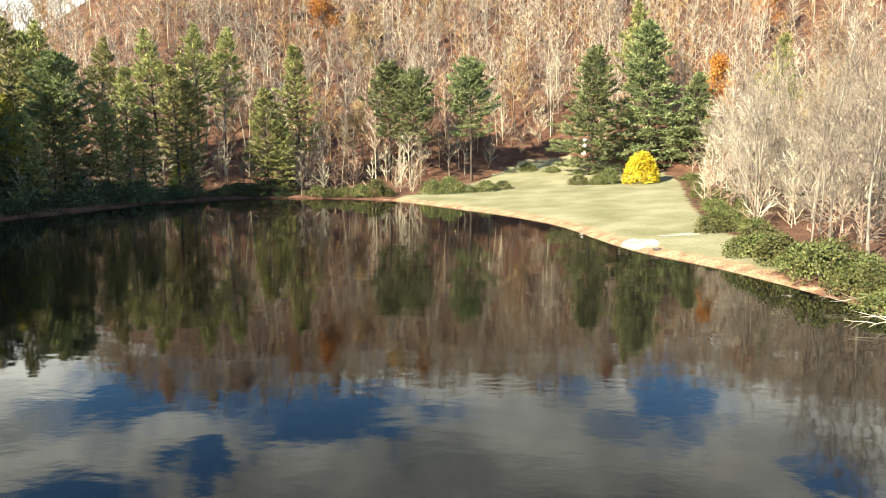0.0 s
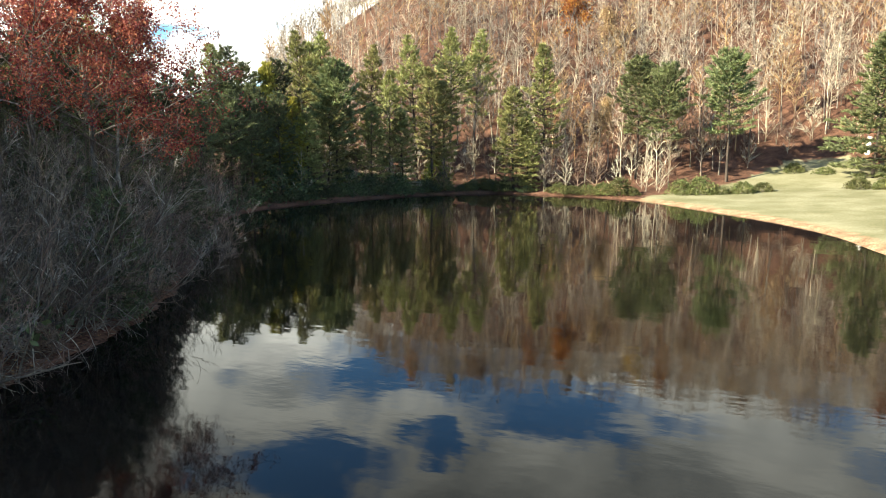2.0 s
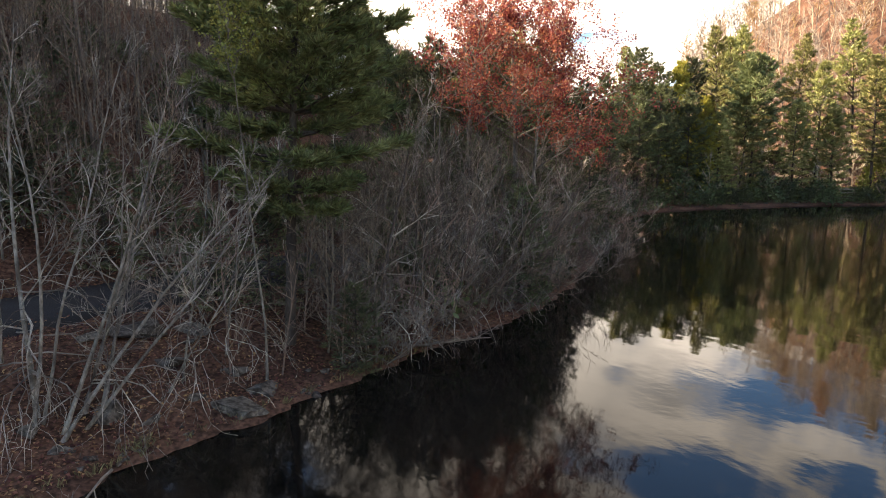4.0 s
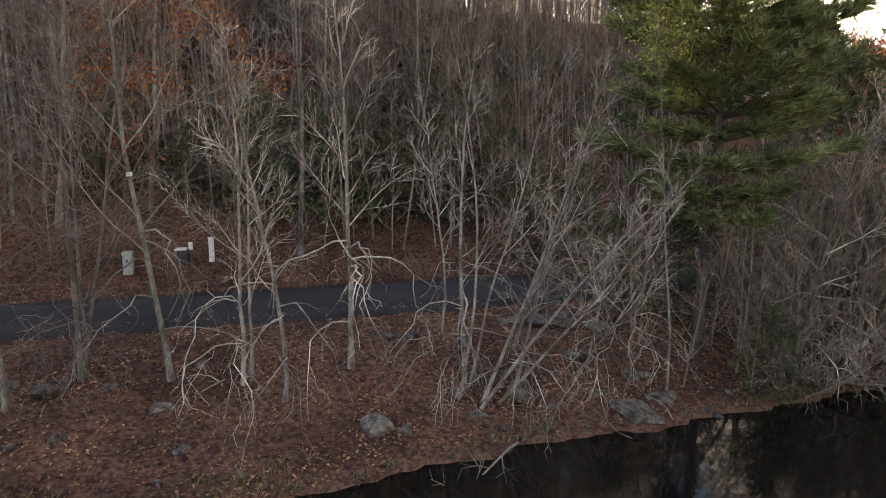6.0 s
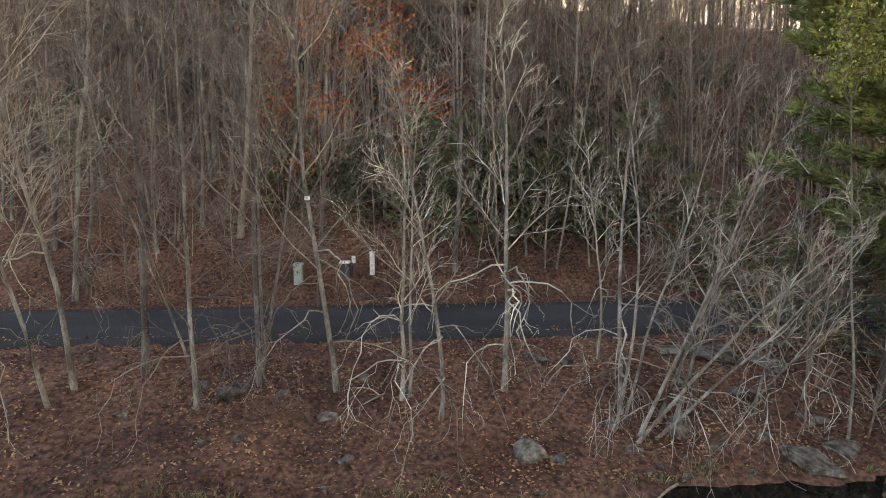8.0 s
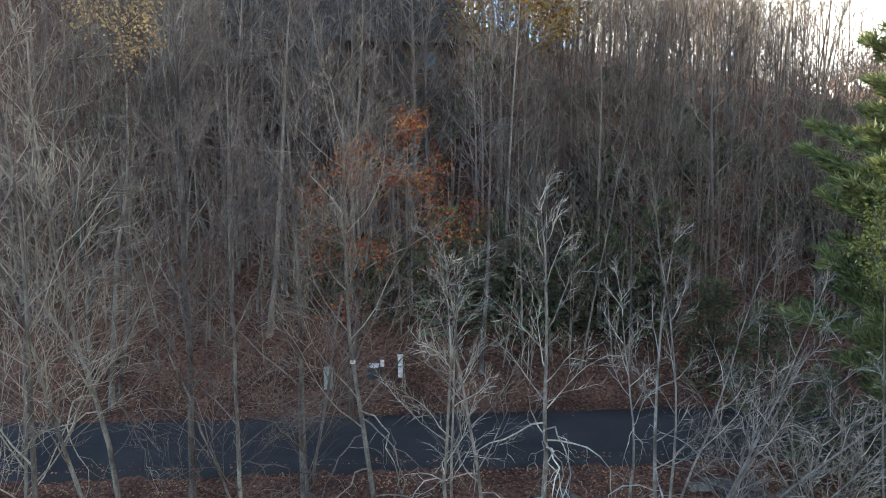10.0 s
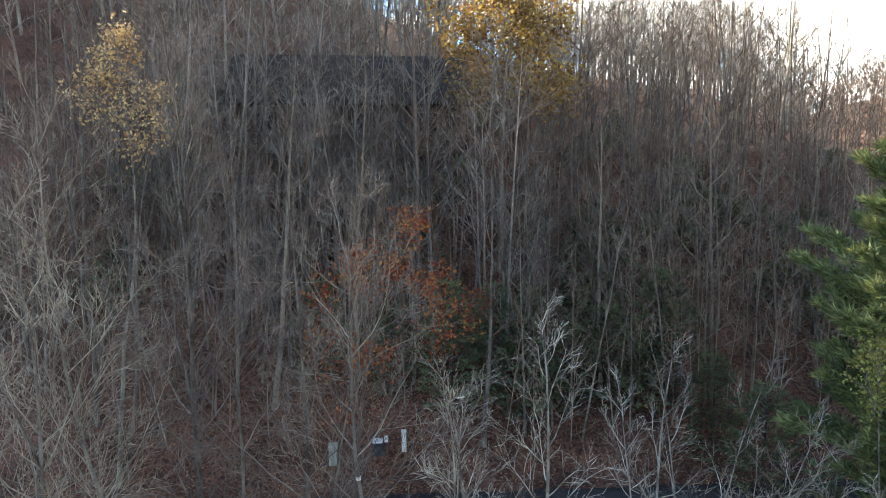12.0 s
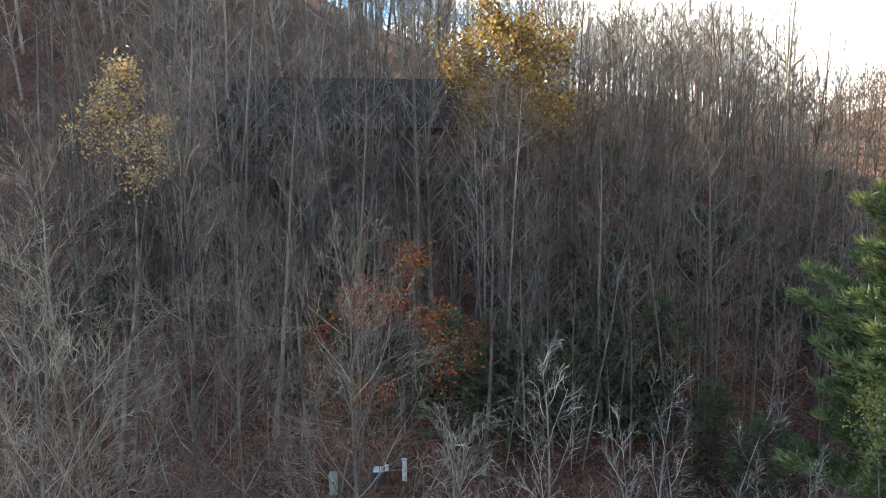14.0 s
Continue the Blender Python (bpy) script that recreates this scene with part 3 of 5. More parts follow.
def bumps(x, y, scale, seed=0.0):
    """Soft unevenness, about -1 to 1."""
    x, y = x / scale + seed, y / scale - seed
    return (np.sin(1.7 * x + 0.9 * np.sin(1.3 * y)) + np.sin(2.1 * y + 1.1 * np.sin(1.6 * x + 1)) + 0.6 * np.sin(3.9 * x - 2.7 * y) + 0.5 * np.sin(5.3 * y + 3.1 * x)) / 3


def road_x(y):
    y = np.asarray(y, float)
    return -24.5 - 0.24 * (y + 2) - 0.011 * np.maximum(0, y - 14) ** 2 * (y < 80) - 0.01 * np.maximum(0, -20 - y) ** 2


ROAD_HALF = 2.4


def ground_z(x, y):
    x, y = np.asarray(x, float), np.asarray(y, float)
    d = signed_distance(POND, x, y) + (0.28 * bumps(x, y, 1.7, 3) + 0.16 * bumps(x, y, 0.8, 5)) * ramp(-x, 2, 9)
    out = np.maximum(d, 0)
    lawn = ramp(-signed_distance(LAWN_EDGE, x, y), -8, 3)
    west = ramp(-x, 2, 9) * (1 - ramp(y, 36, 58))
    z = 0.28 * (1 - np.exp(-out / 0.7)) + 0.06 * np.minimum(out, 45) + 0.05 * bumps(x, y, 3.1) * ramp(out, 0, 2)
    # the near bank up to the road, the road's bench and the steep hill behind it
    rx = road_x(np.clip(y, -90, 75))
    to_road = np.maximum(0.3, x - rx - ROAD_HALF)
    rise = out / (out + to_road)
    bank = 1.85 * ramp(rise, -0.15, 1.05) + 0.16 * bumps(x, y, 1.9, 4) * ramp(out, 0, 1.5) * ramp(to_road, 0.3, 1.6)
    up = np.maximum(0, rx - ROAD_HALF - x)
    high = 1 - 0.85 * ramp(y, 16, 50)
    hill = high * (0.74 * np.maximum(0, np.minimum(up, 20) - 1.2) + 0.16 * np.clip(up - 20, 0, 60)) + 0.25 * bumps(x, y, 3.3, 2) * ramp(up, 2, 6)
    bank = bank - 0.16 * np.exp(-(to_road - 0.3) / 0.6)
    bank = np.where(x < rx + ROAD_HALF - 0.15, 1.85, bank) + hill
    z = z * (1 - west) + bank * west
    # the wooded ridge behind the left shoulder, and the far hillside over the water
    z = z + 34 * np.exp(-(((x + 98) / 56) ** 2 + ((y + 82) / 46) ** 2) / 1.3) * ramp(up, 8, 40)
    r, side = np.hypot(x, y), np.degrees(np.arctan2(-x, y))
    far = ramp(r, 99, 215) * 53 * (1 - 0.82 * ramp(side, 19, 42)) * (1 - 0.14 * ramp(-side, 8, 20)) * ramp(y, -40, 40)
    far = far * (1 - 0.55 * lawn)
    z = z + 25 * np.exp(-(((x + 260) / 80) ** 2 + ((y - 125) / 70) ** 2))
    z = z + far + 0.5 * bumps(x, y, 14, 1) * ramp(out, 12, 40) * (1 - lawn) * (1 - west)
    return np.where(d < 0, np.maximum(-2.5, 0.32 * d), z)


def gz(x, y):
    return float(ground_z(np.array([x]), np.array([y]))[0])


def spacing(lo, hi, dense_lo, dense_hi, fine, growth):
    v = list(np.arange(dense_lo, dense_hi + fine, fine))
    step = fine
    while v[-1] < hi:
        step *= growth
        v.append(v[-1] + step)
    step = fine
    while v[0] > lo:
        step *= growth
        v.insert(0, v[0] - step)
    return np.array(v)


def build_ground():
    xs, ys = spacing(-900, 900, -44, 24, 0.45, 1.08), spacing(-600, 1200, -22, 56, 0.45, 1.05)
    X, Y = np.meshgrid(xs, ys)
    Z = ground_z(X.ravel(), Y.ravel()).reshape(X.shape)
    nx, ny = len(xs), len(ys)
    verts = np.stack([X.ravel(), Y.ravel(), Z.ravel()], 1)
    i = (np.arange(ny - 1)[:, None] * nx + np.arange(nx - 1)[None, :]).ravel()
    faces = np.stack([i, i + 1, i + nx + 1, i + nx], 1).tolist()
    me = mesh_of("ground", verts.tolist(), faces, GROUND, True)
    x, y = X.ravel(), Y.ravel()
    lawn = ramp(-signed_distance(LAWN_EDGE, x, y), -1.0, 1.5)
    out = signed_distance(POND, x, y)
    earth = (1 - ramp(out, 0.6, 2.6)) * 0.75 * ramp(y, 25, 40) * ramp(x, -20, 0)
    slope = ramp(np.hypot((x + 12) / 7, (y - 101) / 6), 1.0, 0.3) * 0.6
    sand = np.maximum(ramp(np.hypot((x - 14.4) / 1.6, (y - 49.2) / 2.0) + 0.3 * bumps(x, y, 0.9, 2), 1.1, 0.6), 0.62 * ramp(np.hypot((x - 18.2) / 3.2, (y - 51.6) / 0.9) + 0.3 * bumps(x, y, 0.8, 6), 1.1, 0.5))
    for key, val in (("lawn", lawn), ("earth", np.maximum(earth, slope)), ("sand", sand)):
        me.attributes.new(key, "FLOAT", "POINT").data.foreach_set("value", val.astype(np.float32))
    return tagged(new("ground", me), "leaf-strewn brown woodland ground with a pale mown lawn", "ground", kind="structure")


build_ground()
water_ob = new("water", mesh_of("water", [(-60, -90, 0), (40, -90, 0), (40, 110, 0), (-60, 110, 0)], [(0, 1, 2, 3)], WATER))
tagged(water_ob, "still dark pond mirroring trees and clouds", "water", kind="structure")


def build_road():
    verts, faces = [], []
    ys = np.arange(-80, 70, 1.0)
    cx = road_x(ys)
    for i, y in enumerate(ys):
        for k, off in enumerate((-2.42, -2.3, -1.2, 0, 1.2, 2.3, 2.42)):
            crown = 0.05 - 0.012 * off * off if abs(off) < 2.4 else -0.26
            verts.append((cx[i] + off * 1.02 + 0.08 * math.sin(y * 1.3 + k) * (abs(off) > 2), y, 1.89 + crown))
        if i:
            for k in range(6):
                a = (i - 1) * 7 + k
                faces.append((a, a + 1, a + 8, a + 7))
    ob = new("road", mesh_of("road", verts, faces, ASPHALT, True))
    return tagged(ob, "narrow dark grey asphalt road with leaf-covered edges", "road", kind="structure")


build_road()


# ---- trees ----
def spin(x, y, turn=0.0, size=1.0, sink=0.05, tilt=(0, 0)):
    return pose(x, y, gz(x, y) - sink, tilt[0], tilt[1], turn) @ Matrix.Scale(size, 4)


USED = set()


def put(proto, m, group=""):
    """The first call stands the built thing itself in its place, later ones stand copies."""
    if proto.name in USED:
        ob = copy_thing(proto, m)
    else:
        USED.add(proto.name)
        proto.matrix_world = m
        ob = proto
    return tagged(ob, group=group)


def place(kinds, spots, group, seed, lean=2.5):
    rng = np.random.default_rng(seed)
    for x, y, s in spots:
        put(kinds[int(rng.integers(len(kinds)))], spin(x, y, rng.uniform(0, 360), s, tilt=(rng.normal(0, lean), rng.normal(0, lean))), group)


def scatter(seed, count, inside, x0, x1, y0, y1, gap, lo, hi):
    rng = np.random.default_rng(seed)
    xs, ys = rng.uniform(x0, x1, count * 40), rng.uniform(y0, y1, count * 40)
    ok = inside(xs, ys)
    spots = []
    for x, y in zip(xs[ok], ys[ok]):
        if all((x - a) ** 2 + (y - b) ** 2 > gap * gap for a, b, _ in spots):
            spots.append((x, y, rng.uniform(lo, hi)))
            if len(spots) == count:
                break
    return spots


def bearing(x, y):
    return np.degrees(np.arctan2(-x, y))


def polar(a, d):
    return -math.sin(radians(a)) * d, math.cos(radians(a)) * d


def hill_up(x, y):
    return road_x(np.clip(y, -90, 75)) - ROAD_HALF - x


def by_boxes(x, y):
    return (x > -29.5) & (y > -13.5) & (y < -6.5)


def on_slope(x, y):
    return (hill_up(x, y) > 1.6) & (bearing(x, y) > 70) & ((bearing(x, y) > 78) | (hill_up(x, y) < 8)) & ~((x > -48.5) & (x < -35.5) & (y > -21.5) & (y < -4.5)) & ~((np.abs(y + 6.0 + 0.2 * (x + 30)) < 1.6) & (x > -36)) & ~by_boxes(x, y)


SLOPE = [bare_tree("bare_tree", 40 + i, BARK_GREY if i % 3 else BARK_BROWN, TWIG_UMBER if i % 2 else TWIG_DARK, SIDES_MID, "slender bare tree on the leaf-covered slope",
                   height=h, radius=r * 0.82, clear=c, limbs=n, spread=sp, twigs=(7, 4), stems=st, thin=0.010, segs=(0, 5, 2, 1))
         for i, (h, r, c, n, sp, st) in enumerate([(14, 0.15, 0.32, 15, 0.34, 1), (11, 0.10, 0.18, 14, 0.40, 2), (15, 0.16, 0.38, 15, 0.32, 1), (10, 0.09, 0.12, 14, 0.44, 3), (12.5, 0.12, 0.25, 15, 0.38, 1), (13.5, 0.13, 0.22, 14, 0.36, 2)])]
place(SLOPE, scatter(1, 120, on_slope, -64, -24, -42, 42, 1.4, 0.75, 1.15), "bare trees on the slope", 5)
place(SLOPE, scatter(14, 34, lambda x, y: (hill_up(x, y) > 2.5) & ~by_boxes(x, y) & (x > -35.3) & ~(np.abs(y + 6.0 + 0.2 * (x + 30)) < 1.0), -35.3, -26, -27, -2, 1.3, 1.05, 1.35), "bare trees on the slope", 15, 1.5)
place(SLOPE, [(-34.9, -19.5, 1.3), (-34.6, -17.2, 1.4), (-35.0, -15.2, 1.25), (-34.4, -13.0, 1.4), (-34.9, -11.0, 1.3), (-34.5, -8.8, 1.4)], "bare trees on the slope", 19, 1.0)

# the trees between the road and the water, each with its own shape: bearing, distance, height, girth, clear, limbs, spread, stems, hanging limbs, lean
BANK = [
    (124.4, 21.0, 15.0, 0.17, 0.42, 15, 0.30, 1, 2, (0.0, 0.02)), (120.5, 19.0, 12.0, 0.11, 0.22, 16, 0.36, 2, 4, (0.02, -0.05)),
    (130.5, 21.0, 14.0, 0.13, 0.30, 15, 0.32, 2, 3, (0.03, 0.0)), (115.5, 19.5, 13.0, 0.12, 0.18, 16, 0.36, 3, 3, (0.0, 0.05)),
    (109.3, 18.64, 11.5, 0.13, 0.36, 15, 0.40, 1, 3, (0.09, -0.08)), (103.2, 18.2, 9.5, 0.10, 0.24, 15, 0.42, 2, 3, (0.02, 0.06)),
    (100.6, 17.2, 10.5, 0.10, 0.28, 14, 0.36, 1, 4, (0.0, 0.03)), (94.9, 18.6, 11.0, 0.14, 0.32, 15, 0.36, 1, 5, (0.03, 0.05)),
    (86.9, 20.8, 8.0, 0.075, 0.34, 14, 0.34, 1, 1, (0.0, 0.0)), (84.0, 17.9, 10.6, 0.15, 0.30, 30, 0.36, 6, 10, (0.05, 0.14)),
    (81.5, 18.4, 8.8, 0.10, 0.16, 15, 0.46, 3, 5, (0.08, 0.14)), (75.0, 19.6, 8.0, 0.06, 0.25, 14, 0.40, 2, 8, (0.04, 0.05)),
    (70.5, 21.5, 7.0, 0.05, 0.2, 15, 0.42, 2, 9, (0.1, 0.05)), (58.7, 23.6, 10.0, 0.12, 0.25, 15, 0.36, 1, 8, (0.08, 0.0)),
    (56.0, 24.8, 7.0, 0.09, 0.1, 16, 0.55, 4, 6, (0.25, 0.05)), (53.0, 26.0, 7.5, 0.10, 0.1, 16, 0.55, 4, 6, (0.3, 0.1)),
    (50.0, 28.2, 7.5, 0.10, 0.1, 16, 0.55, 4, 6, (0.3, 0.1)), (47.0, 30.5, 8.0, 0.10, 0.1, 16, 0.5, 4, 6, (0.3, 0.15)), (62.5, 26.0, 9.0, 0.10, 0.2, 15, 0.4, 3, 2, (0.0, 0.0)), (66.0, 27.5, 10.0, 0.12, 0.3, 15, 0.36, 1, 2, (0.0, 0.0)),
    (53.5, 32.0, 10.0, 0.12, 0.2, 15, 0.4, 3, 2, (0.05, 0.0)), (135.0, 19.0, 13.0, 0.13, 0.25, 15, 0.36, 2, 3, (0.0, 0.0))]
CLUMP = dict(ways=((0.0, -0.02, 1.0), (0.03, 0.07, 1.05), (0.0, 0.17, 1.0), (0.06, 0.34, 0.95), (0.1, 0.58, 0.9), (0.16, 0.9, 0.75)), bias=(0.05, 0.4))
for i, (a, d, h, r, c, n, sp, st, hg, ln) in enumerate(BANK):
    t_ob = bare_tree("bare_tree", 307 + i if i != 4 else 304, BARK_LICHEN if 76 < a < 105 else BARK_GREY if a > 60 else BARK_BROWN, TWIG_MID if a < 52 else TWIG_LICHEN if a < 105 else TWIG_BUFF, SIDES_NEAR, ("many-stemmed" if st > 1 else "single-stemmed") + " bare grey tree with low limbs hanging to the water" if hg > 3 else "bare grey broadleaf tree between road and water",
                     height=h * (1.0 if a < 105 else 1.22), radius=r * (0.66 if st < 5 else 0.5), clear=c if a < 105 else c * 0.75, limbs=n if a < 105 else n + 10, spread=sp * (0.95 if a < 105 else 1.15), twigs=(8, 6) if a < 105 else (10, 8), stems=st, hang=hg + 2 if 76 < a < 118 else hg, hang_way=radians(a - 90) + 0.4 if a < 70 else 0.0, lean=ln, thin=0.0055, rise=0.95 if a < 105 else 1.15, fan=0.14 if st > 4 else 0.2, segs=(0, 7, 4, 2), kink=0.5, **({} if st < 5 else CLUMP))
    t_ob.matrix_world = spin(*polar(a, d))
    tagged(t_ob, group="bare trees along the bank")
    if i == 4:
        banded = t_ob

BRUSH = [bare_tree("bare_bush", 350 + i, BARK_BROWN, TWIG_MID if i % 2 else TWIG_RED, SIDES_MID, "tangled leafless bush leaning over the water", height=h, radius=0.05, clear=0.06, limbs=18, spread=0.6, twigs=(8, 5), stems=4, fan=0.45, hang=4, lean=(0.3, 0), thin=0.009, segs=(0, 6, 3, 1), kink=0.8)
         for i, h in enumerate((4.5, 5.5, 6.5))]
brush_at = [(-22.4, 22.4), (-23.6, 25.0), (-25.2, 27.5), (-26.8, 30.0), (-28.6, 32.5), (-30.8, 35.0), (-33.0, 38.0), (-35.4, 41.0), (-37.8, 44.2), (-40.2, 48.0), (-42.4, 52.0), (-44.4, 56.5), (-45.6, 61.0), (-25.5, 30.5), (-31, 38.5), (-20.4, 15.6), (-19.2, 12.4), (-21.6, 18.6), (-28, 36), (-36, 46), (-24.5, 23.5), (-22.5, 16.5), (-18.7, 11.3), (-19.4, 13.9), (-20.2, 16.7), (-21.0, 19.3), (-21.9, 21.9), (-23.3, 24.6), (-25.0, 27.2)]
for i, (x, y) in enumerate(brush_at):
    put(BRUSH[i % 3], spin(x, y, -35 + 40 * math.sin(i * 2.3), 0.75 + 0.1 * (i % 4)), "leafless bushes along the shore")
back_trees = scatter(27, 26, lambda x, y: (bearing(x, y) > 38) & (bearing(x, y) < 66) & (signed_distance(POND, x, y) > 3) & (np.abs(hill_up(x, y) + ROAD_HALF) > 3.2), -62, -22, 18, 66, 3.0, 0.6, 0.85)
place(SLOPE, back_trees, "bare trees behind the shore", 28)
place(SLOPE, [(*polar(a, d), s) for a, d, s in ((58.2, 50, 0.8), (59.4, 46, 0.75), (57.4, 44, 0.7), (60.3, 52, 0.85), (56.6, 53, 0.8))], "bare trees behind the shore", 54)

# conifers round the water: kind, bearing, distance, size
PINES = [pine_tree("pine_tree", 100, 22, 5.6, 0.27, NEEDLES, "tall green white pine with plumed boughs", peak=0.25, gap=0.2, top=0.95),
         pine_tree("pine_tree", 101, 20, 5.6, 0.40, NEEDLES_BLUE, "blue-green white pine with a bare lower trunk", peak=0.35, gap=0.1, top=0.55, tufts=36),
         pine_tree("pine_tree", 102, 24, 5.5, 0.33, NEEDLES, "tall ragged white pine with open boughs", peak=0.28, gap=0.3, top=0.95),
         pine_tree("pine_tree", 103, 18, 4.4, 0.08, NEEDLES_GOLD, "yellowish green pine on the far bank", peak=0.3, gap=0.1),
         pine_tree("spruce_tree", 104, 19, 6.6, 0.05, NEEDLES_BLUE, "broad green conifer with boughs near the lawn", peak=0.12, droop=-0.4, tufts=42, whorl=0.9),
         pine_tree("hemlock_tree", 105, 17, 4.6, 0.03, NEEDLES, "feathery light green hemlock at the water's edge", peak=0.2, droop=-0.3),
         # kind 6: the left shore's shade is put into the needle colour
         pine_tree("pine_tree", 106, 21, 5.2, 0.28, NEEDLES_DARK, "pine with shade-darkened green needles crowding the dark shore", peak=0.3, gap=0.2)]
# first eleven stand hidden behind the red oaks, added to shade the left shore
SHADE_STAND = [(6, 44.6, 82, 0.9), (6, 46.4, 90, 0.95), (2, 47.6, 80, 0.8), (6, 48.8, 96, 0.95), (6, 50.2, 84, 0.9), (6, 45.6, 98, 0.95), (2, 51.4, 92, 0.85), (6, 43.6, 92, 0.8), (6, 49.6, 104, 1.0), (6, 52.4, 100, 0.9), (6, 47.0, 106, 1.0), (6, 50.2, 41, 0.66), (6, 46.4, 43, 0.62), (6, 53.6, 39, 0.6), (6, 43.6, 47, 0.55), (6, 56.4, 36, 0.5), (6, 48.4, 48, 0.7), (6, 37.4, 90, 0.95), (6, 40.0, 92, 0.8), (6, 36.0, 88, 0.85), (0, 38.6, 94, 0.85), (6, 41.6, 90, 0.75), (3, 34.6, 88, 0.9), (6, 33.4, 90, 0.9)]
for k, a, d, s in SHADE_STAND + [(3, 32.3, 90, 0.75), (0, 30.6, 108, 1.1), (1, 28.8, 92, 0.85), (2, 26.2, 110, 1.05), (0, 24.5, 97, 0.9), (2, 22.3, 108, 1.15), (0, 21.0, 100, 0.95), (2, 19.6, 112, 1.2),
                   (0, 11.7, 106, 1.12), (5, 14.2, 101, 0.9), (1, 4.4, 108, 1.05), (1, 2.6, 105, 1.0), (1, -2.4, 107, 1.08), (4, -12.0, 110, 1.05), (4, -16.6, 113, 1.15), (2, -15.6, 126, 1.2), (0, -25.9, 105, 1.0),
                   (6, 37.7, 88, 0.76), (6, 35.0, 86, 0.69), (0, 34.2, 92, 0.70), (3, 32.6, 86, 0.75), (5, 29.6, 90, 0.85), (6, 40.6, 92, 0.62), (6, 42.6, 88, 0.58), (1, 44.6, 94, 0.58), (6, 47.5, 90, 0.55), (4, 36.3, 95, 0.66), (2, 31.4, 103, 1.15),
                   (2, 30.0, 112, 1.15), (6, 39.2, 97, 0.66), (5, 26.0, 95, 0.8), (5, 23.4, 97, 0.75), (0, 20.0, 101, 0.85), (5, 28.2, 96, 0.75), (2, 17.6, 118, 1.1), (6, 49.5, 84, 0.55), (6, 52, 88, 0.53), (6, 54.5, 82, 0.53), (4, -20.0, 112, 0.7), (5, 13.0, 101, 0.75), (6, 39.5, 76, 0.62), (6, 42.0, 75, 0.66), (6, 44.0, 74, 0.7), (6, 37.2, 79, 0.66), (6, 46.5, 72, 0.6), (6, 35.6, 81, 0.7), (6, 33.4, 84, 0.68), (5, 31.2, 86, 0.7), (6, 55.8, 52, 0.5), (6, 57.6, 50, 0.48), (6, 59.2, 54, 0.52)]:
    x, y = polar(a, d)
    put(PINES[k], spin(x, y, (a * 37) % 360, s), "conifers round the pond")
# extra pines, added behind the bank to cast shade over the dam
dark_woods = scatter(21, 15, lambda x, y: (bearing(x, y) > 46) & (bearing(x, y) < 60) & (hill_up(x, y) > 3), -92, -46, 30, 66, 5.0, 0.5, 0.7)
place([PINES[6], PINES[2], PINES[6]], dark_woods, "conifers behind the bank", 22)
ridge_woods = scatter(23, 11, lambda x, y: bearing(x, y) > 118, -110, -42, -100, -32, 6.0, 0.6, 0.9)
place([PINES[0], PINES[2], PINES[5]], ridge_woods, "conifers on the ridge", 24)

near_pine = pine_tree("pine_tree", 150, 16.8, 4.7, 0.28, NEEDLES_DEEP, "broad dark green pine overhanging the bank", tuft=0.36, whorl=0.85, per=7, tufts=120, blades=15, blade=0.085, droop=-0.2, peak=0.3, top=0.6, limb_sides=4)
near_pine.matrix_world = spin(*polar(66.0, 22.2))
small_hemlock = pine_tree("hemlock_tree", 151, 6.0, 2.4, 0.06, NEEDLES_DARK, "small dark hemlock among bare branches", tuft=0.3, whorl=0.5, per=5, tufts=22, blades=6, blade=0.1, droop=-0.35)
# the last ten are added to darken the shadowed left shore
for a, d, s in [(45.2, 36, 0.9), (48.2, 34, 1.0), (52.6, 33, 0.9), (55.4, 31, 0.8), (50.4, 37.5, 1.1), (43.4, 40.5, 1.0), (42.2, 44.5, 1.0), (41.0, 50, 1.1), (46.5, 29.8, 1.0), (72, 24.5, 0.7), (57, 26.5, 0.75), (60.5, 21.0, 0.55), (50.5, 33, 1.1), (67.5, 24.5, 0.8), (101.5, 30.8, 1.1), (98.0, 32, 0.9), (91.5, 31, 0.8), (112.5, 32.5, 0.9), (88, 32, 0.9), (84, 34, 1.0), (79.5, 31, 0.9), (94.5, 32.5, 0.8), (106.5, 31.5, 0.8), (76, 29, 0.9), (33.5, 85.5, 1.1), (31.8, 89, 1.0), (30.2, 91, 1.15), (28.6, 93.5, 0.9), (27.2, 96, 1.1), (25.4, 98, 1.0), (35.5, 82, 1.0), (37.6, 78.5, 1.1), (39.6, 74.5, 1.0), (41.8, 70, 1.1)]:
    put(small_hemlock, spin(*polar(a, d), a * 50, s), "small hemlocks beside the road")

# leaf-bearing trees
red_oak = bare_tree("red_oak", 200, BARK_GREY, TWIG_GREY, SIDES_MID, "oak with red autumn leaves near the water's edge", leaves=LEAF_RED, leaf=(0.125, 26, 0.16, 0.42),
                    height=15.5, radius=0.22, clear=0.42, limbs=20, spread=0.62, rise=0.6, twigs=(9, 6), thin=0.012, segs=(0, 5, 3, 1))
red_oak.matrix_world = spin(*polar(47.0, 37))
red_low = bare_tree("red_oak", 203, BARK_GREY, TWIG_GREY, SIDES_MID, "younger red-leaved oak beside the larger one", leaves=LEAF_RED, leaf=(0.125, 26, 0.16, 0.42),
                    height=12.5, radius=0.14, clear=0.45, limbs=16, spread=0.6, rise=0.5, twigs=(7, 5), thin=0.012, segs=(0, 5, 3, 1))
red_low.matrix_world = spin(*polar(45.2, 35))
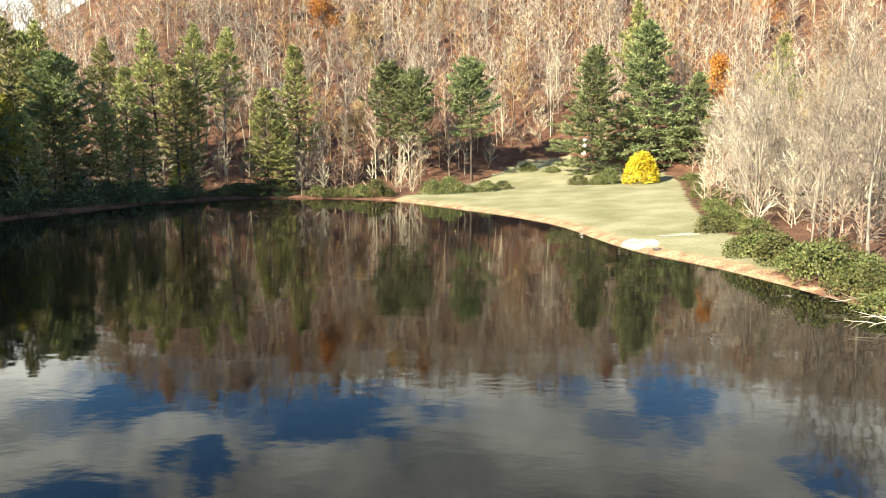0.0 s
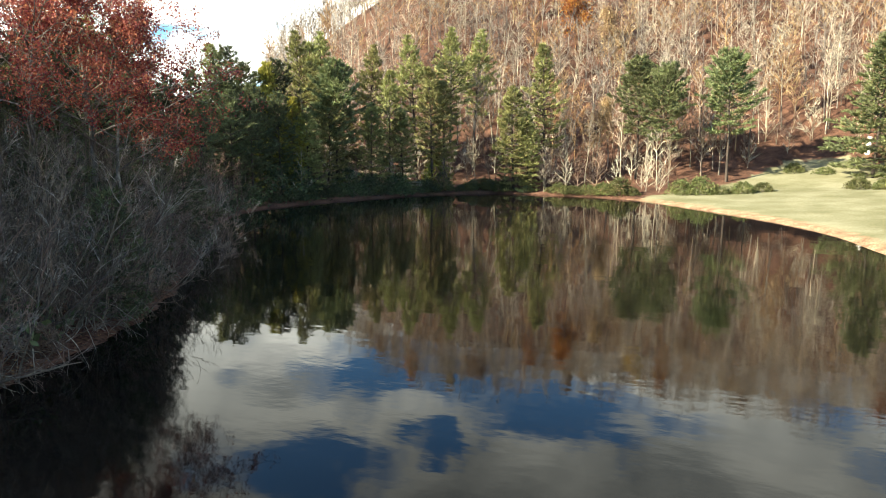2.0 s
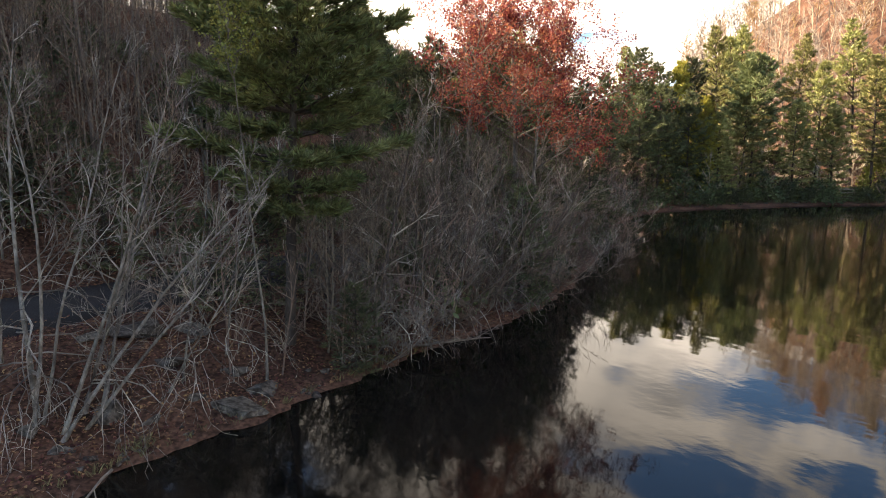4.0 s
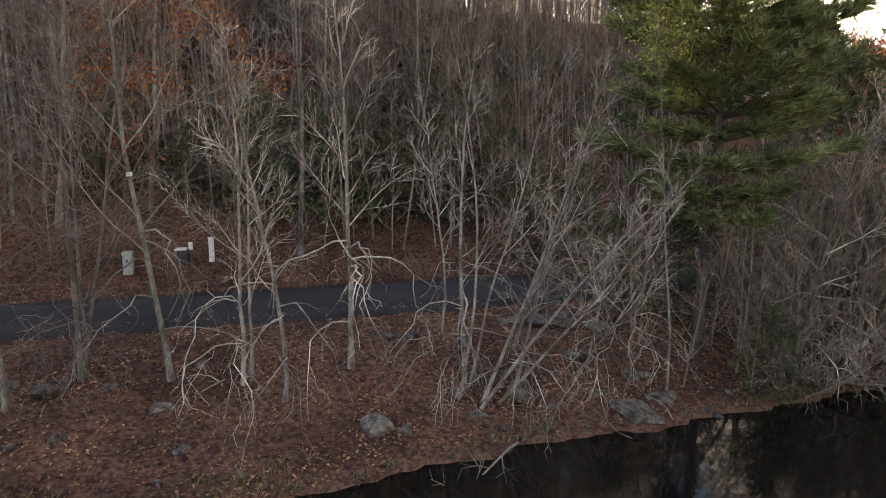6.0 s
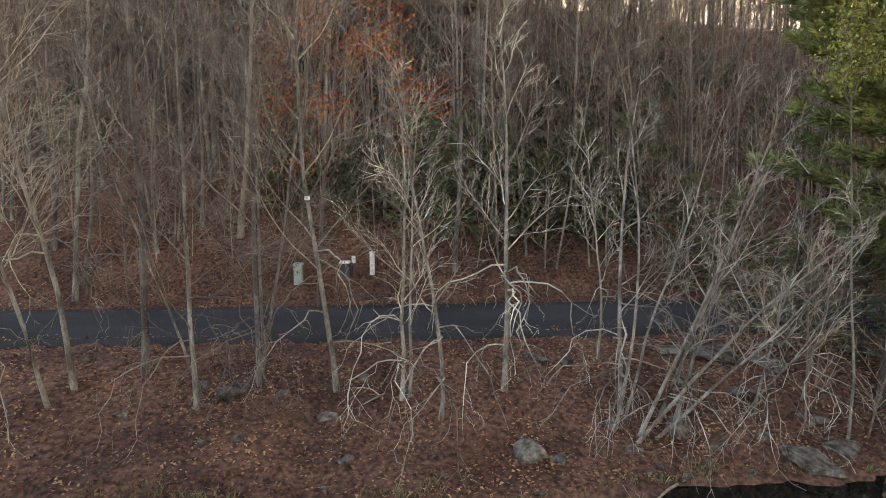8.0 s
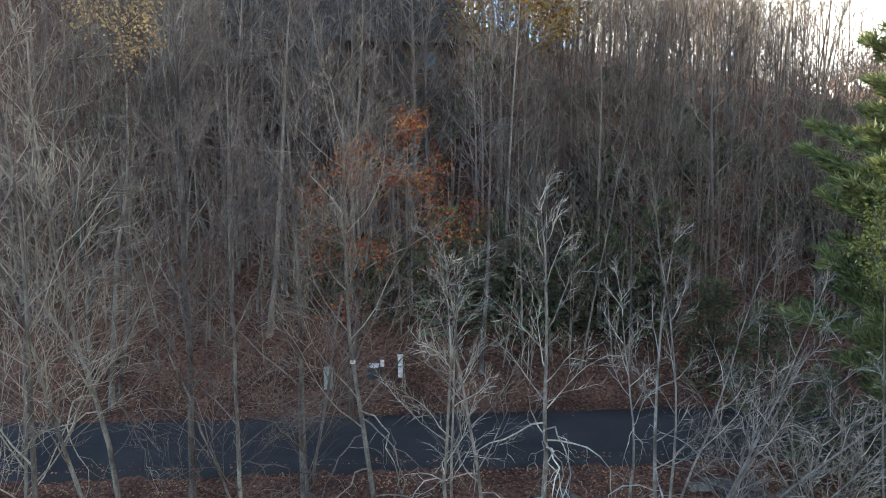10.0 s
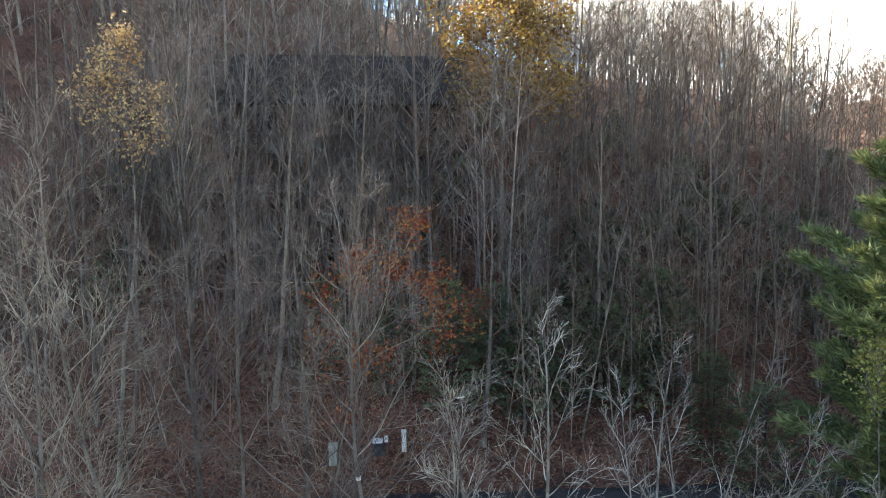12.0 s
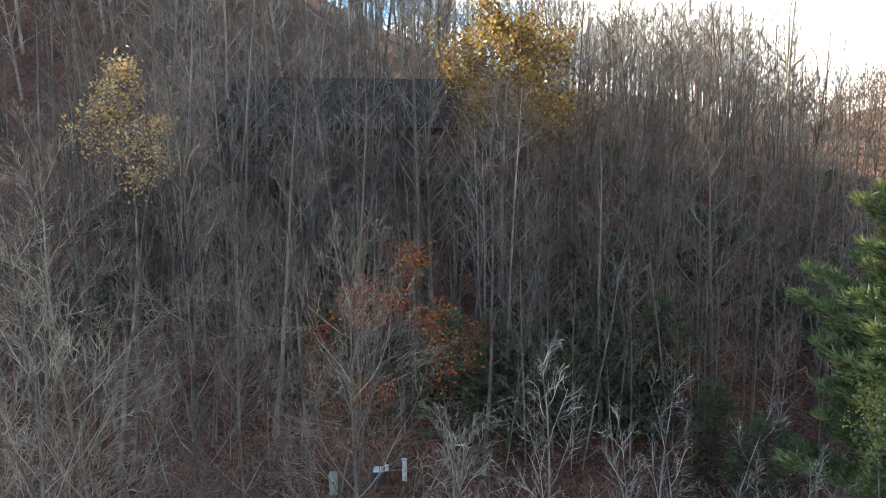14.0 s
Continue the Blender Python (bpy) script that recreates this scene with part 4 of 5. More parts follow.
red_edge = bare_tree("red_oak", 207, BARK_GREY, TWIG_GREY, SIDES_MID, "dull red oak among dark bushes by the water", leaves=LEAF_RED, leaf=(0.125, 16, 0.15, 0.32),
                     height=12.5, radius=0.14, clear=0.42, limbs=16, spread=0.6, rise=0.6, twigs=(7, 5), thin=0.012, segs=(0, 5, 3, 1))
red_edge.matrix_world = spin(*polar(50.5, 34))
orange_oak = bare_tree("orange_oak", 201, BARK_BROWN, TWIG_BROWN, SIDES_MID, "young oak keeping rusty orange leaves beside the road", leaves=LEAF_ORANGE, leaf=(0.15, 15, 0.26, 0.5),
                       height=11.8, radius=0.1, clear=0.5, limbs=7, spread=0.6, twigs=(6, 4), lean=(0.22, 0.1), rise=0.35, thin=0.01, segs=(0, 5, 3, 1))
orange_oak.matrix_world = spin(*polar(110.3, 26.6))
gold_oak = bare_tree("golden_oak", 204, BARK_BROWN, TWIG_BROWN, SIDES_MID, "oak with golden brown leaves on the hilltop", leaves=LEAF_OAK, leaf=(0.24, 10, 0.34, 0.65),
                     height=14.8, radius=0.18, clear=0.5, limbs=16, spread=0.62, rise=0.4, twigs=(7, 4), thin=0.012, segs=(0, 5, 3, 1))
gold_oak.matrix_world = spin(*polar(96.8, 38.0))
tan_tree = bare_tree("tan_leaved_tree", 205, BARK_GREY, TWIG_GREY, SIDES_MID, "slim tree with tan yellow leaves across the road", leaves=LEAF_BUFF, leaf=(0.15, 6, 0.2, 0.4),
                     height=18.8, radius=0.12, clear=0.68, limbs=13, spread=0.27, rise=0.9, twigs=(7, 4), thin=0.012, segs=(0, 5, 3, 1))
tan_tree.matrix_world = spin(*polar(128.6, 30.8))
lime_sapling = bare_tree("leafy_sapling", 206, BARK_GREY, TWIG_GREY, SIDES_MID, "sapling with yellow-green leaves beside the pine", leaves=LEAF_LIME, leaf=(0.10, 7, 0.16, 0.3),
                         height=11.0, radius=0.045, clear=0.8, limbs=9, spread=0.3, twigs=(6, 4), thin=0.01, segs=(0, 5, 3, 1))
lime_sapling.matrix_world = spin(*polar(68.0, 20.0))

# the far side: bare trees near the water, right bank thicket, and the woods behind
def dry(x, y, shore, lawn):
    return (signed_distance(POND, x, y) > shore) & (signed_distance(LAWN_EDGE, x, y) > lawn)


FAR = [bare_tree("bare_tree", 70 + i, BARK_PALE, (TWIG_PALE, TWIG_RED, TWIG_PALE)[i % 3], SIDES_FAR, "leafless tree with a pale sunlit trunk over the water",
                 height=h, radius=r * 0.62, clear=c, limbs=n, spread=sp, twigs=(8, 6), stems=st, thin=0.02, segs=(0, 4, 2, 1))
       for i, (h, r, c, n, sp, st) in enumerate([(15, 0.17, 0.3, 14, 0.34, 1), (13, 0.14, 0.2, 14, 0.38, 1), (10, 0.11, 0.12, 14, 0.46, 3), (16, 0.18, 0.35, 14, 0.32, 1), (8, 0.11, 0.08, 14, 0.6, 3)])]
front = scatter(2, 100, lambda x, y: (bearing(x, y) > -22) & (bearing(x, y) < 20) & dry(x, y, 1.5, 1.5) & (np.hypot(x, y) < 150) & (np.hypot(x, y) > 88), -60, 70, 80, 150, 2.6, 0.7, 1.1)
place(FAR, front, "leafless trees across the pond", 9)
THICKET = [bare_tree("bare_tree", 170 + i, BARK_GREY, TWIG_BUFF if i % 2 else TWIG_MID, SIDES_MID, "twiggy pale leafless tree on the sunny bank", height=h, radius=r, clear=c, limbs=16, spread=sp, twigs=(9, 7), stems=st, thin=0.012, segs=(0, 5, 2, 1), fan=0.2)
           for i, (h, r, c, sp, st) in enumerate([(11, 0.075, 0.12, 0.44, 3), (12.5, 0.09, 0.2, 0.4, 2), (9, 0.06, 0.08, 0.5, 4), (13, 0.10, 0.22, 0.38, 1)])]
right_bank = scatter(3, 52, lambda x, y: (bearing(x, y) < -20) & (bearing(x, y) > -42) & dry(x, y, 2.0, 1.5) & (np.hypot(x, y) < 105) & (np.hypot(x, y) > 34), 12, 75, 25, 105, 2.2, 0.75, 1.05)
place(THICKET, right_bank, "leafless thicket on the sunny bank", 10)
tall_right = scatter(44, 20, lambda x, y: (bearing(x, y) < -24) & (bearing(x, y) > -46) & dry(x, y, 6.0, 3.0) & (np.hypot(x, y) < 84), 20, 66, 34, 80, 3.0, 1.15, 1.5)
place(THICKET, tall_right, "tall leafless trees on the sunny bank", 45)
autumn = [bare_tree("autumn_tree", 90 + i, BARK_PALE, TWIG_BROWN, SIDES_FAR, lab, leaves=lv, leaf=(0.3, 9, 0.45, 0.9), height=14, radius=0.15, clear=0.3, limbs=13, spread=0.34, twigs=(6, 3), thin=0.026, segs=(0, 4, 2, 1))
          for i, (lv, lab) in enumerate([(LEAF_ORANGE, "orange-leaved autumn tree on the far hillside"), (LEAF_YELLOW, "bright yellow autumn tree on the far hillside"), (LEAF_TAN, "russet autumn tree on the far hillside")])]
for k, a, d, s in [(0, -22.0, 118, 1.0), (1, 4.2, 168, 1.25), (0, 9.0, 150, 1.0), (2, 6.5, 140, 0.95), (0, 1.6, 175, 1.1), (2, 7.6, 112, 0.7), (0, 12.8, 165, 1.1), (2, 20.0, 190, 1.2), (0, 23.0, 200, 1.2), (2, 16.5, 180, 1.2), (0, -14.5, 180, 1.2), (2, -27.5, 100, 0.9), (2, 3.4, 118, 0.7),
                   (2, 26.0, 195, 1.1), (0, 18.0, 215, 1.1), (2, 9.5, 200, 1.1), (2, -4.0, 190, 1.0), (0, -24, 160, 0.9), (2, -30, 130, 1.0)]:
    put(autumn[k], spin(*polar(a, d), a * 61, s * (1.1 if d < 165 else 0.75)), "autumn trees on the far hillside")


def slim_tree(rng, tall, radius, limbs, twigs, spread, thin, clear):
    """A light bare tree in triangles: trunk and limbs as tubes, twigs as fine tapering blades."""
    trunk, rad = limb(rng, np.array((0, 0, -0.4)), np.array((rng.normal(0, 0.04), rng.normal(0, 0.04), 1.0)), tall, radius, radius * 0.12, 5, 0.035, 0.1)
    wood, root, way, reach = [(trunk, rad, 0)], [], [], []
    for i in range(limbs):
        f = clear + (0.98 - clear) * (i + rng.uniform(0, 0.9)) / limbs
        p, _ = at_fraction(trunk, f)
        w = i * 2.4 + rng.uniform(-0.5, 0.5)
        pts, br = limb(rng, p, np.array((math.cos(w), math.sin(w), 0.4 + 0.7 * f)), tall * spread * (1.1 - f) ** 0.6 * rng.uniform(0.55, 1.0), radius * 0.22 * (1.1 - f) + thin * 0.8, thin * 0.6, 2, 0.12, 0.4)
        wood.append((pts, br, 1))
        for k in range(twigs):
            q, d = at_fraction(pts, min(0.99, 0.15 + 0.85 * (k + rng.uniform(0, 1)) / twigs))
            root.append(q)
            way.append(d / np.linalg.norm(d))
            reach.append(np.linalg.norm(pts[-1] - pts[0]))
    q, d, reach = np.array(root), np.array(way), np.array(reach)[:, None]
    n = len(q)
    a = unit(d + rng.normal(0, 0.6, (n, 3)) + np.array((0, 0, 0.15))) * reach * rng.uniform(0.25, 0.6, (n, 1))
    b = unit(np.cross(a, rng.normal(0, 1, (n, 3)))) * thin
    v, f = tubes(wood, (4, 3))
    f = np.array(f)
    tri = np.concatenate([f[:, [0, 1, 2]], f[:, [0, 2, 3]], len(v) + np.arange(n * 3).reshape(-1, 3)])
    return np.concatenate([np.array(v), np.stack([q - b, q + b, q + a], 1).reshape(-1, 3)]), tri


def far_woods(name, seed, spots, label, twig, tall, thin, limbs=15, twigs=11, spread=0.37, radius=0.15, clear=0.25, category="woods"):
    """Woods too many to count: light bare trees joined into one mesh."""
    rng = np.random.default_rng(seed)
    kinds = [slim_tree(rng, tall * rng.uniform(0.8, 1.12), radius, limbs, twigs, spread, thin, clear) for _ in range(7)]
    V, F, base = [], [], 0
    zs = ground_z(np.array([p[0] for p in spots]), np.array([p[1] for p in spots]))
    for (x, y, s), z in zip(spots, zs):
        v, f = kinds[int(rng.integers(7))]
        w, tx, ty = rng.uniform(0, 6.28), rng.normal(0, 0.03), rng.normal(0, 0.03)
        c, n = math.cos(w) * s, math.sin(w) * s
        V.append(np.stack([v[:, 0] * c - v[:, 1] * n + x + tx * v[:, 2], v[:, 0] * n + v[:, 1] * c + y + ty * v[:, 2], v[:, 2] * s + z], 1))
        F.append(f + base)
        base += len(v)
    ob = new(name, mesh_of(name, np.concatenate(V), np.concatenate(F), twig))
    return tagged(ob, label, category, kind="stuff")


sunny_woods = scatter(55, 170, lambda x, y: (bearing(x, y) < -23) & (bearing(x, y) > -50) & dry(x, y, 5.0, 3.0) & (np.hypot(x, y) < 115) & (np.hypot(x, y) > 52), 18, 90, 26, 110, 1.8, 0.8, 1.2)
far_woods("far_woods", 56, sunny_woods, "close brown leafless woods behind the sunny bank", TWIG_BUFF, 14, 0.014, 15, 18, 0.36, 0.10)
low_woods = scatter(19, 260, lambda x, y: (bearing(x, y) > -34) & (bearing(x, y) < 34) & dry(x, y, 0.8, 1.0) & (np.hypot(x, y) > 40) & (np.hypot(x, y) < 124), -62, 75, 36, 124, 1.5, 0.6, 1.2)
far_woods("sapling_thicket", 38, low_woods[::2], "pale leafless saplings behind the far shore", TWIG_PALE, 7.0, 0.032, 15, 12, 0.42, 0.07, 0.1, "saplings")
far_woods("sapling_thicket", 39, low_woods[1::2], "russet leafless saplings behind the far shore", TWIG_RED, 5.5, 0.035, 15, 12, 0.45, 0.06, 0.08, "saplings")
hillside = scatter(4, 1650, lambda x, y: (bearing(x, y) > -45) & (bearing(x, y) < 34) & dry(x, y, 6, 3) & (np.hypot(x, y) > 108) & (np.hypot(x, y) < 236), -140, 170, 70, 236, 2.1, 0.75, 1.2)
far_woods("far_woods", 31, hillside[0::5] + hillside[1::10], "grey-brown leafless woods on the far hillside", TWIG_PALE, 14, 0.03, 15, 17, 0.36, 0.13)
far_woods("far_woods", 32, hillside[2::5] + hillside[6::10], "russet leafless woods on the far hillside", TWIG_BROWN, 13, 0.03, 15, 17, 0.38, 0.11)
far_woods("far_woods", 40, hillside[3::5], "grey leafless woods on the far hillside", TWIG_MID, 14, 0.03, 15, 17, 0.36, 0.12)
far_woods("far_woods", 41, hillside[4::10], "tan-leaved autumn woods on the far hillside", LEAF_TAN, 12, 0.055, 16, 20, 0.40, 0.11)
far_woods("far_woods", 42, hillside[9::10], "rust-leaved autumn woods on the far hillside", LEAF_RUST, 12, 0.055, 16, 20, 0.40, 0.11)
behind = scatter(6, 190, lambda x, y: (bearing(x, y) > 58) & (bearing(x, y) < 92) & (np.hypot(x, y) > 85), -330, -70, 0, 190, 4.5, 0.9, 1.3)
far_woods("far_woods", 33, behind, "brown leafless woods beyond the hill", TWIG_RED, 13, 0.06, 12, 9)
mound = scatter(52, 240, lambda x, y: (np.hypot((x + 240) / 80, (y - 112) / 75) < 1) & (x > -262), -330, -150, 30, 190, 4.0, 0.9, 1.25)
far_woods("far_woods", 53, mound, "brown leafless woods on the distant hill", TWIG_RED, 13, 0.14, 12, 9, 0.45)

ridge = scatter(16, 380, lambda x, y: (bearing(x, y) > 73) & (bearing(x, y) < 142) & (np.hypot(x, y) > 50) & (hill_up(x, y) > 17) & ~((x > -49) & (y > -22) & (y < -4)), -140, -44, -95, 42, 2.6, 0.85, 1.2)
far_woods("far_woods", 34, ridge, "grey leafless woods along the hilltop", TWIG_MID, 14, 0.022)
crest = scatter(59, 140, lambda x, y: (bearing(x, y) > 73.5) & (bearing(x, y) < 99) & (np.hypot(x, y) > 62) & (hill_up(x, y) > 20), -140, -55, -14, 40, 2.2, 0.85, 1.2)
# twig colour kept pale so the crest crowns look sunlit
far_woods("far_woods", 60, crest, "grey-brown leafless woods on the crest", TWIG_PALE, 13, 0.02, 16, 16, 0.36, 0.11)
ridge_far = scatter(48, 480, lambda x, y: (bearing(x, y) > 100) & (bearing(x, y) < 142) & (np.hypot(x, y) > 54), -170, -38, -140, -10, 2.6, 0.8, 1.2)
far_woods("far_woods", 49, ridge_far, "grey-brown leafless woods up the ridge", TWIG_UMBER, 13, 0.03, 13, 10)

thicket = scatter(17, 330, lambda x, y: (hill_up(x, y) > 2.2) & ~by_boxes(x, y) & (bearing(x, y) > 66) & ~((x > -48.5) & (x < -35.5) & (y > -21.5) & (y < -4.5)) & ~(np.abs(y + 6.0 + 0.2 * (x + 30)) < 1.5), -52, -25, -34, 34, 0.9, 0.7, 1.15)
far_woods("sapling_thicket", 35, thicket[::2], "thicket of slender grey saplings on the slope", TWIG_UMBER, 10, 0.011, 14, 12, 0.3, 0.06, 0.2, "saplings")
far_woods("sapling_thicket", 36, thicket[1::2], "thicket of slender brown saplings on the slope", TWIG_RED, 7, 0.009, 16, 16, 0.36, 0.04, 0.1, "saplings")
dark_stems = scatter(50, 150, lambda x, y: (hill_up(x, y) > 2.5) & (hill_up(x, y) < 24) & (bearing(x, y) > 67) & (bearing(x, y) < 97), -56, -26, -6, 26, 0.8, 0.75, 1.2)
far_woods("sapling_thicket", 51, dark_stems, "close-set dark young trees on the upper slope", TWIG_DARK, 11, 0.012, 15, 13, 0.3, 0.07, 0.25, "saplings")
point_thicket = scatter(57, 90, lambda x, y: (bearing(x, y) > 42) & (bearing(x, y) < 63) & (signed_distance(POND, x, y) > 0.8) & (np.hypot(x, y) < 43) & (hill_up(x, y) < -ROAD_HALF * 2 - 0.4), -40, -18, 10, 36, 0.8, 0.7, 1.15)
# the point's shade is put into the twig colour
far_woods("sapling_thicket", 58, point_thicket, "tangle of brown leafless stems darkened as in shade on the point", TWIG_DARK, 7.5, 0.009, 18, 20, 0.4, 0.04, 0.08, "saplings")
shore_thicket = scatter(18, 90, lambda x, y: (bearing(x, y) > 36) & (bearing(x, y) < 80) & (signed_distance(POND, x, y) > 0.6) & (hill_up(x, y) < -ROAD_HALF * 2 - 0.6), -52, -18, 6, 66, 1.0, 0.6, 1.1)
far_woods("sapling_thicket", 37, shore_thicket, "thicket of dark leafless saplings by the water", TWIG_RED, 5.5, 0.011, 14, 12, 0.42, 0.04, 0.08, "saplings")

# shrubs
RHODO = [shrub("rhododendron", 400 + i, rx, ry, h, LEAF_EVERGREEN, "dark green broad-leaved evergreen shrub", size=sz, clusters=n, per=4)
         for i, (rx, ry, h, sz, n) in enumerate([(1.6, 1.4, 1.9, 0.22, 270), (1.2, 1.3, 2.6, 0.2, 270), (2.2, 1.5, 1.6, 0.22, 280)])]
under = scatter(7, 46, lambda x, y: (hill_up(x, y) > 1.0) & ~by_boxes(x, y) & (hill_up(x, y) < 26) & ~((np.abs(y + 6.0 + 0.2 * (x + 30)) < 2.2)), -50, -26, -30, 28, 1.8, 0.7, 1.5)
place(RHODO, under, "evergreen shrubs under the trees", 12, 0)
# foliage colour carries the sunlight on these shrubs
FAR_RHODO = [shrub("rhododendron", 410 + i, rx, ry, h, LEAF_OLIVE_LIT, "leafy shore shrub with olive leaves lightened as in sun", size=0.25, clusters=330, per=6)
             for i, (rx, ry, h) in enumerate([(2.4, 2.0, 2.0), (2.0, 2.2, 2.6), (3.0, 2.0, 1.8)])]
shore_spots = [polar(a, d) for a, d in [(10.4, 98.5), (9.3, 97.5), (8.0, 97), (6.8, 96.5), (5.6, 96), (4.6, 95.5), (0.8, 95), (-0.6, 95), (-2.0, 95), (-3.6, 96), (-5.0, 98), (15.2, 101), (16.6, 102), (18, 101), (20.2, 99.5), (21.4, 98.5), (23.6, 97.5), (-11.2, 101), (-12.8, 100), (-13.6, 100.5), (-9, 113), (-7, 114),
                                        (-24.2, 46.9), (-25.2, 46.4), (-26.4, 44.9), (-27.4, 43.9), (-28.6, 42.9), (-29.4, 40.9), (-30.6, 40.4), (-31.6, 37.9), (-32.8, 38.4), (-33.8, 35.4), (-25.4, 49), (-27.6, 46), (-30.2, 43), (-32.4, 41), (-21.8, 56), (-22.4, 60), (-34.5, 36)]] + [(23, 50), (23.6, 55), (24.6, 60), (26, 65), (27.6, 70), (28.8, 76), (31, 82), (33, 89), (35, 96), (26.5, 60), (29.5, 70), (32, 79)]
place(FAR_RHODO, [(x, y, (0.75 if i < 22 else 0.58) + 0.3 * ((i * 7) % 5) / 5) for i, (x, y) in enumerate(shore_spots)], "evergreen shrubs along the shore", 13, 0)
# shrubs past y 45 are added as a dark belt for the shore's shadow
dark_spots = [polar(a, d) for a, d in [(22, 97), (24, 95), (26, 93), (28, 90.5), (30, 88), (32, 85.5), (34, 82), (36, 78.5), (38, 74.5), (40, 71.5), (42, 67), (44, 62), (46, 56), (42, 40), (43.5, 37), (45, 34.5), (46.5, 33), (48.5, 31.5), (50.5, 30.5), (52, 29.5), (54, 28.5), (56, 27), (58.5, 26.5), (61, 25.5), (43.5, 45), (46, 40), (49, 36)]]
place(RHODO, [(x, y, 1.1 + 0.5 * ((i * 3) % 4) / 4) for i, (x, y) in enumerate(dark_spots) if y > 45 or i % 3 == 0], "dark evergreen shrubs behind the shore", 29, 0)
# second dark belt, added past y 45 where the shore lies in shadow
shore_line = [p for p in POND if p[0] < -20 and 19 < p[1] < 97]
edge_rng = np.random.default_rng(46)
edge_spots = []
for (ax, ay), (bx, by) in zip(shore_line, shore_line[1:]):
    run = math.hypot(bx - ax, by - ay)
    for k in range(max(1, int(run / 1.7))):
        f, o = (k + edge_rng.uniform(0, 1)) * 1.7 / run, edge_rng.uniform(0.5, 1.8) if ay < 45 else edge_rng.uniform(0.9, 2.6)
        edge_spots.append((ax + (bx - ax) * f - (by - ay) / run * o, ay + (by - ay) * f + (bx - ax) / run * o, edge_rng.uniform(0.55, 1.15)))
place(RHODO, [p for i, p in enumerate(edge_spots) if p[1] > 45 or i % 3 == 0], "dark evergreen shrubs behind the shore", 47, 0)
screen = scatter(20, 46, lambda x, y: x > -99, -35.4, -31.5, -23, -3.5, 0.55, 0.95, 1.2)
far_woods("sapling_thicket", 43, screen, "tall slender bare trees below the house", TWIG_MID, 15, 0.011, 18, 16, 0.27, 0.085, 0.35, "saplings")
golden = shrub("golden_cypress", 420, 2.6, 2.6, 4.6, LEAF_GOLDEN, "rounded golden yellow conifer bush on the lawn", size=0.34, clusters=900, per=5, rough=0.08, category="bush", cone=True)
golden.matrix_world = spin(*polar(-16.1, 100.2), 0, 0.9)


# ---- things on the near bank ----
def rock(seed, size, flat):
    rng = np.random.default_rng(seed)
    bm = bmesh.new()
    bmesh.ops.create_icosphere(bm, subdivisions=3, radius=0.5)
    cuts = [(Vector(rng.normal(0, 1, 3)).normalized(), rng.uniform(0.16, 0.36)) for _ in range(11)]
    wide = rng.uniform(0.95, 1.5)
    for v in bm.verts:
        for n, d in cuts:
            over = v.co.dot(n) - d
            if over > 0:
                v.co -= n * over
        v.co *= 1 + 0.20 * noise.noise(v.co * 2.3 + Vector((seed, 0, 0))) + 0.10 * noise.noise(v.co * 6 + Vector((0, seed, 0))) + 0.07 * noise.noise(v.co * 14 + Vector((0, 0, seed)))
        v.co = Vector((v.co.x * size, v.co.y * size * wide, v.co.z * size * flat))
    me = bpy.data.meshes.new("rock")
    bm.to_mesh(me)
    bm.free()
    me.materials.append(ROCK)
    ob = new("rock", me)
    word = "flat grey slab of rock" if flat < 0.5 else "rough grey lichen-marked rock"
    return tagged(ob, word + " among leaves on the bank", "rock", "rocks on the bank")


ROCKS = [(-14.88, -5.16, 0.5, 0.8), (-16.43, -6.12, 0.6, 0.9), (-20.51, -0.83, 0.8, 0.6), (-20.41, 0.2, 0.6, 0.9), (-18.07, 3.11, 0.95, 0.7), (-20.05, 5.12, 1.0, 0.55), (-21.07, 6.08, 0.5, 0.8), (-19.2, 6.79, 1.05, 0.35),
         (-16.28, -0.75, 1.0, 0.85), (-16.18, -0.05, 0.7, 0.7), (-21.9, 4.83, 2.0, 0.4), (-21.8, 3.6, 1.2, 0.45), (-18.17, -5.62, 0.45, 0.7), (-15.66, -11.53, 0.65, 0.7), (-15.07, -7.89, 0.6, 0.6), (-16.94, -8.97, 1.2, 0.5),
         (-17.19, -10.04, 0.6, 0.7), (-17.83, -14.03, 0.5, 0.7), (-17.4, 6.2, 2.0, 0.3), (-17.9, 5.2, 0.75, 0.45), (-17.35, 8.43, 0.5, 0.6), (-18.5, 9.38, 0.5, 0.6), (-18.0, 7.3, 1.1, 0.35), (-20.11, -1.75, 0.5, 0.6), (-17.11, -7.56, 0.55, 0.7),
         (-14.78, -8.63, 0.45, 0.6), (-21.8, 6.4, 1.2, 0.45), (-17.89, -4.23, 0.4, 0.7), (-17.85, 1.34, 0.55, 0.7), (-16.96, 1.85, 0.5, 0.6), (-17.5, 4.05, 0.6, 0.55), (-18.9, 11.2, 0.6, 0.5), (-19.6, 13.2, 0.5, 0.5), (16.9, 33.1, 1.0, 0.4), (17.8, 35.0, 0.5, 0.5), (14.8, 46.4, 0.8, 0.5), (-39.6, 82.5, 0.9, 0.5), (-38.6, 84.6, 0.7, 0.6), (-41.2, 78.6, 0.8, 0.5)]
for i, (x, y, s, f) in enumerate(ROCKS):
    s *= 1.0
    ob = rock(500 + i, s, f)
    ob.matrix_world = pose(x, y, max(gz(x, y), -0.1) + s * f * 0.02, 6 * math.sin(i), 8 * math.cos(i * 1.7), i * 67)


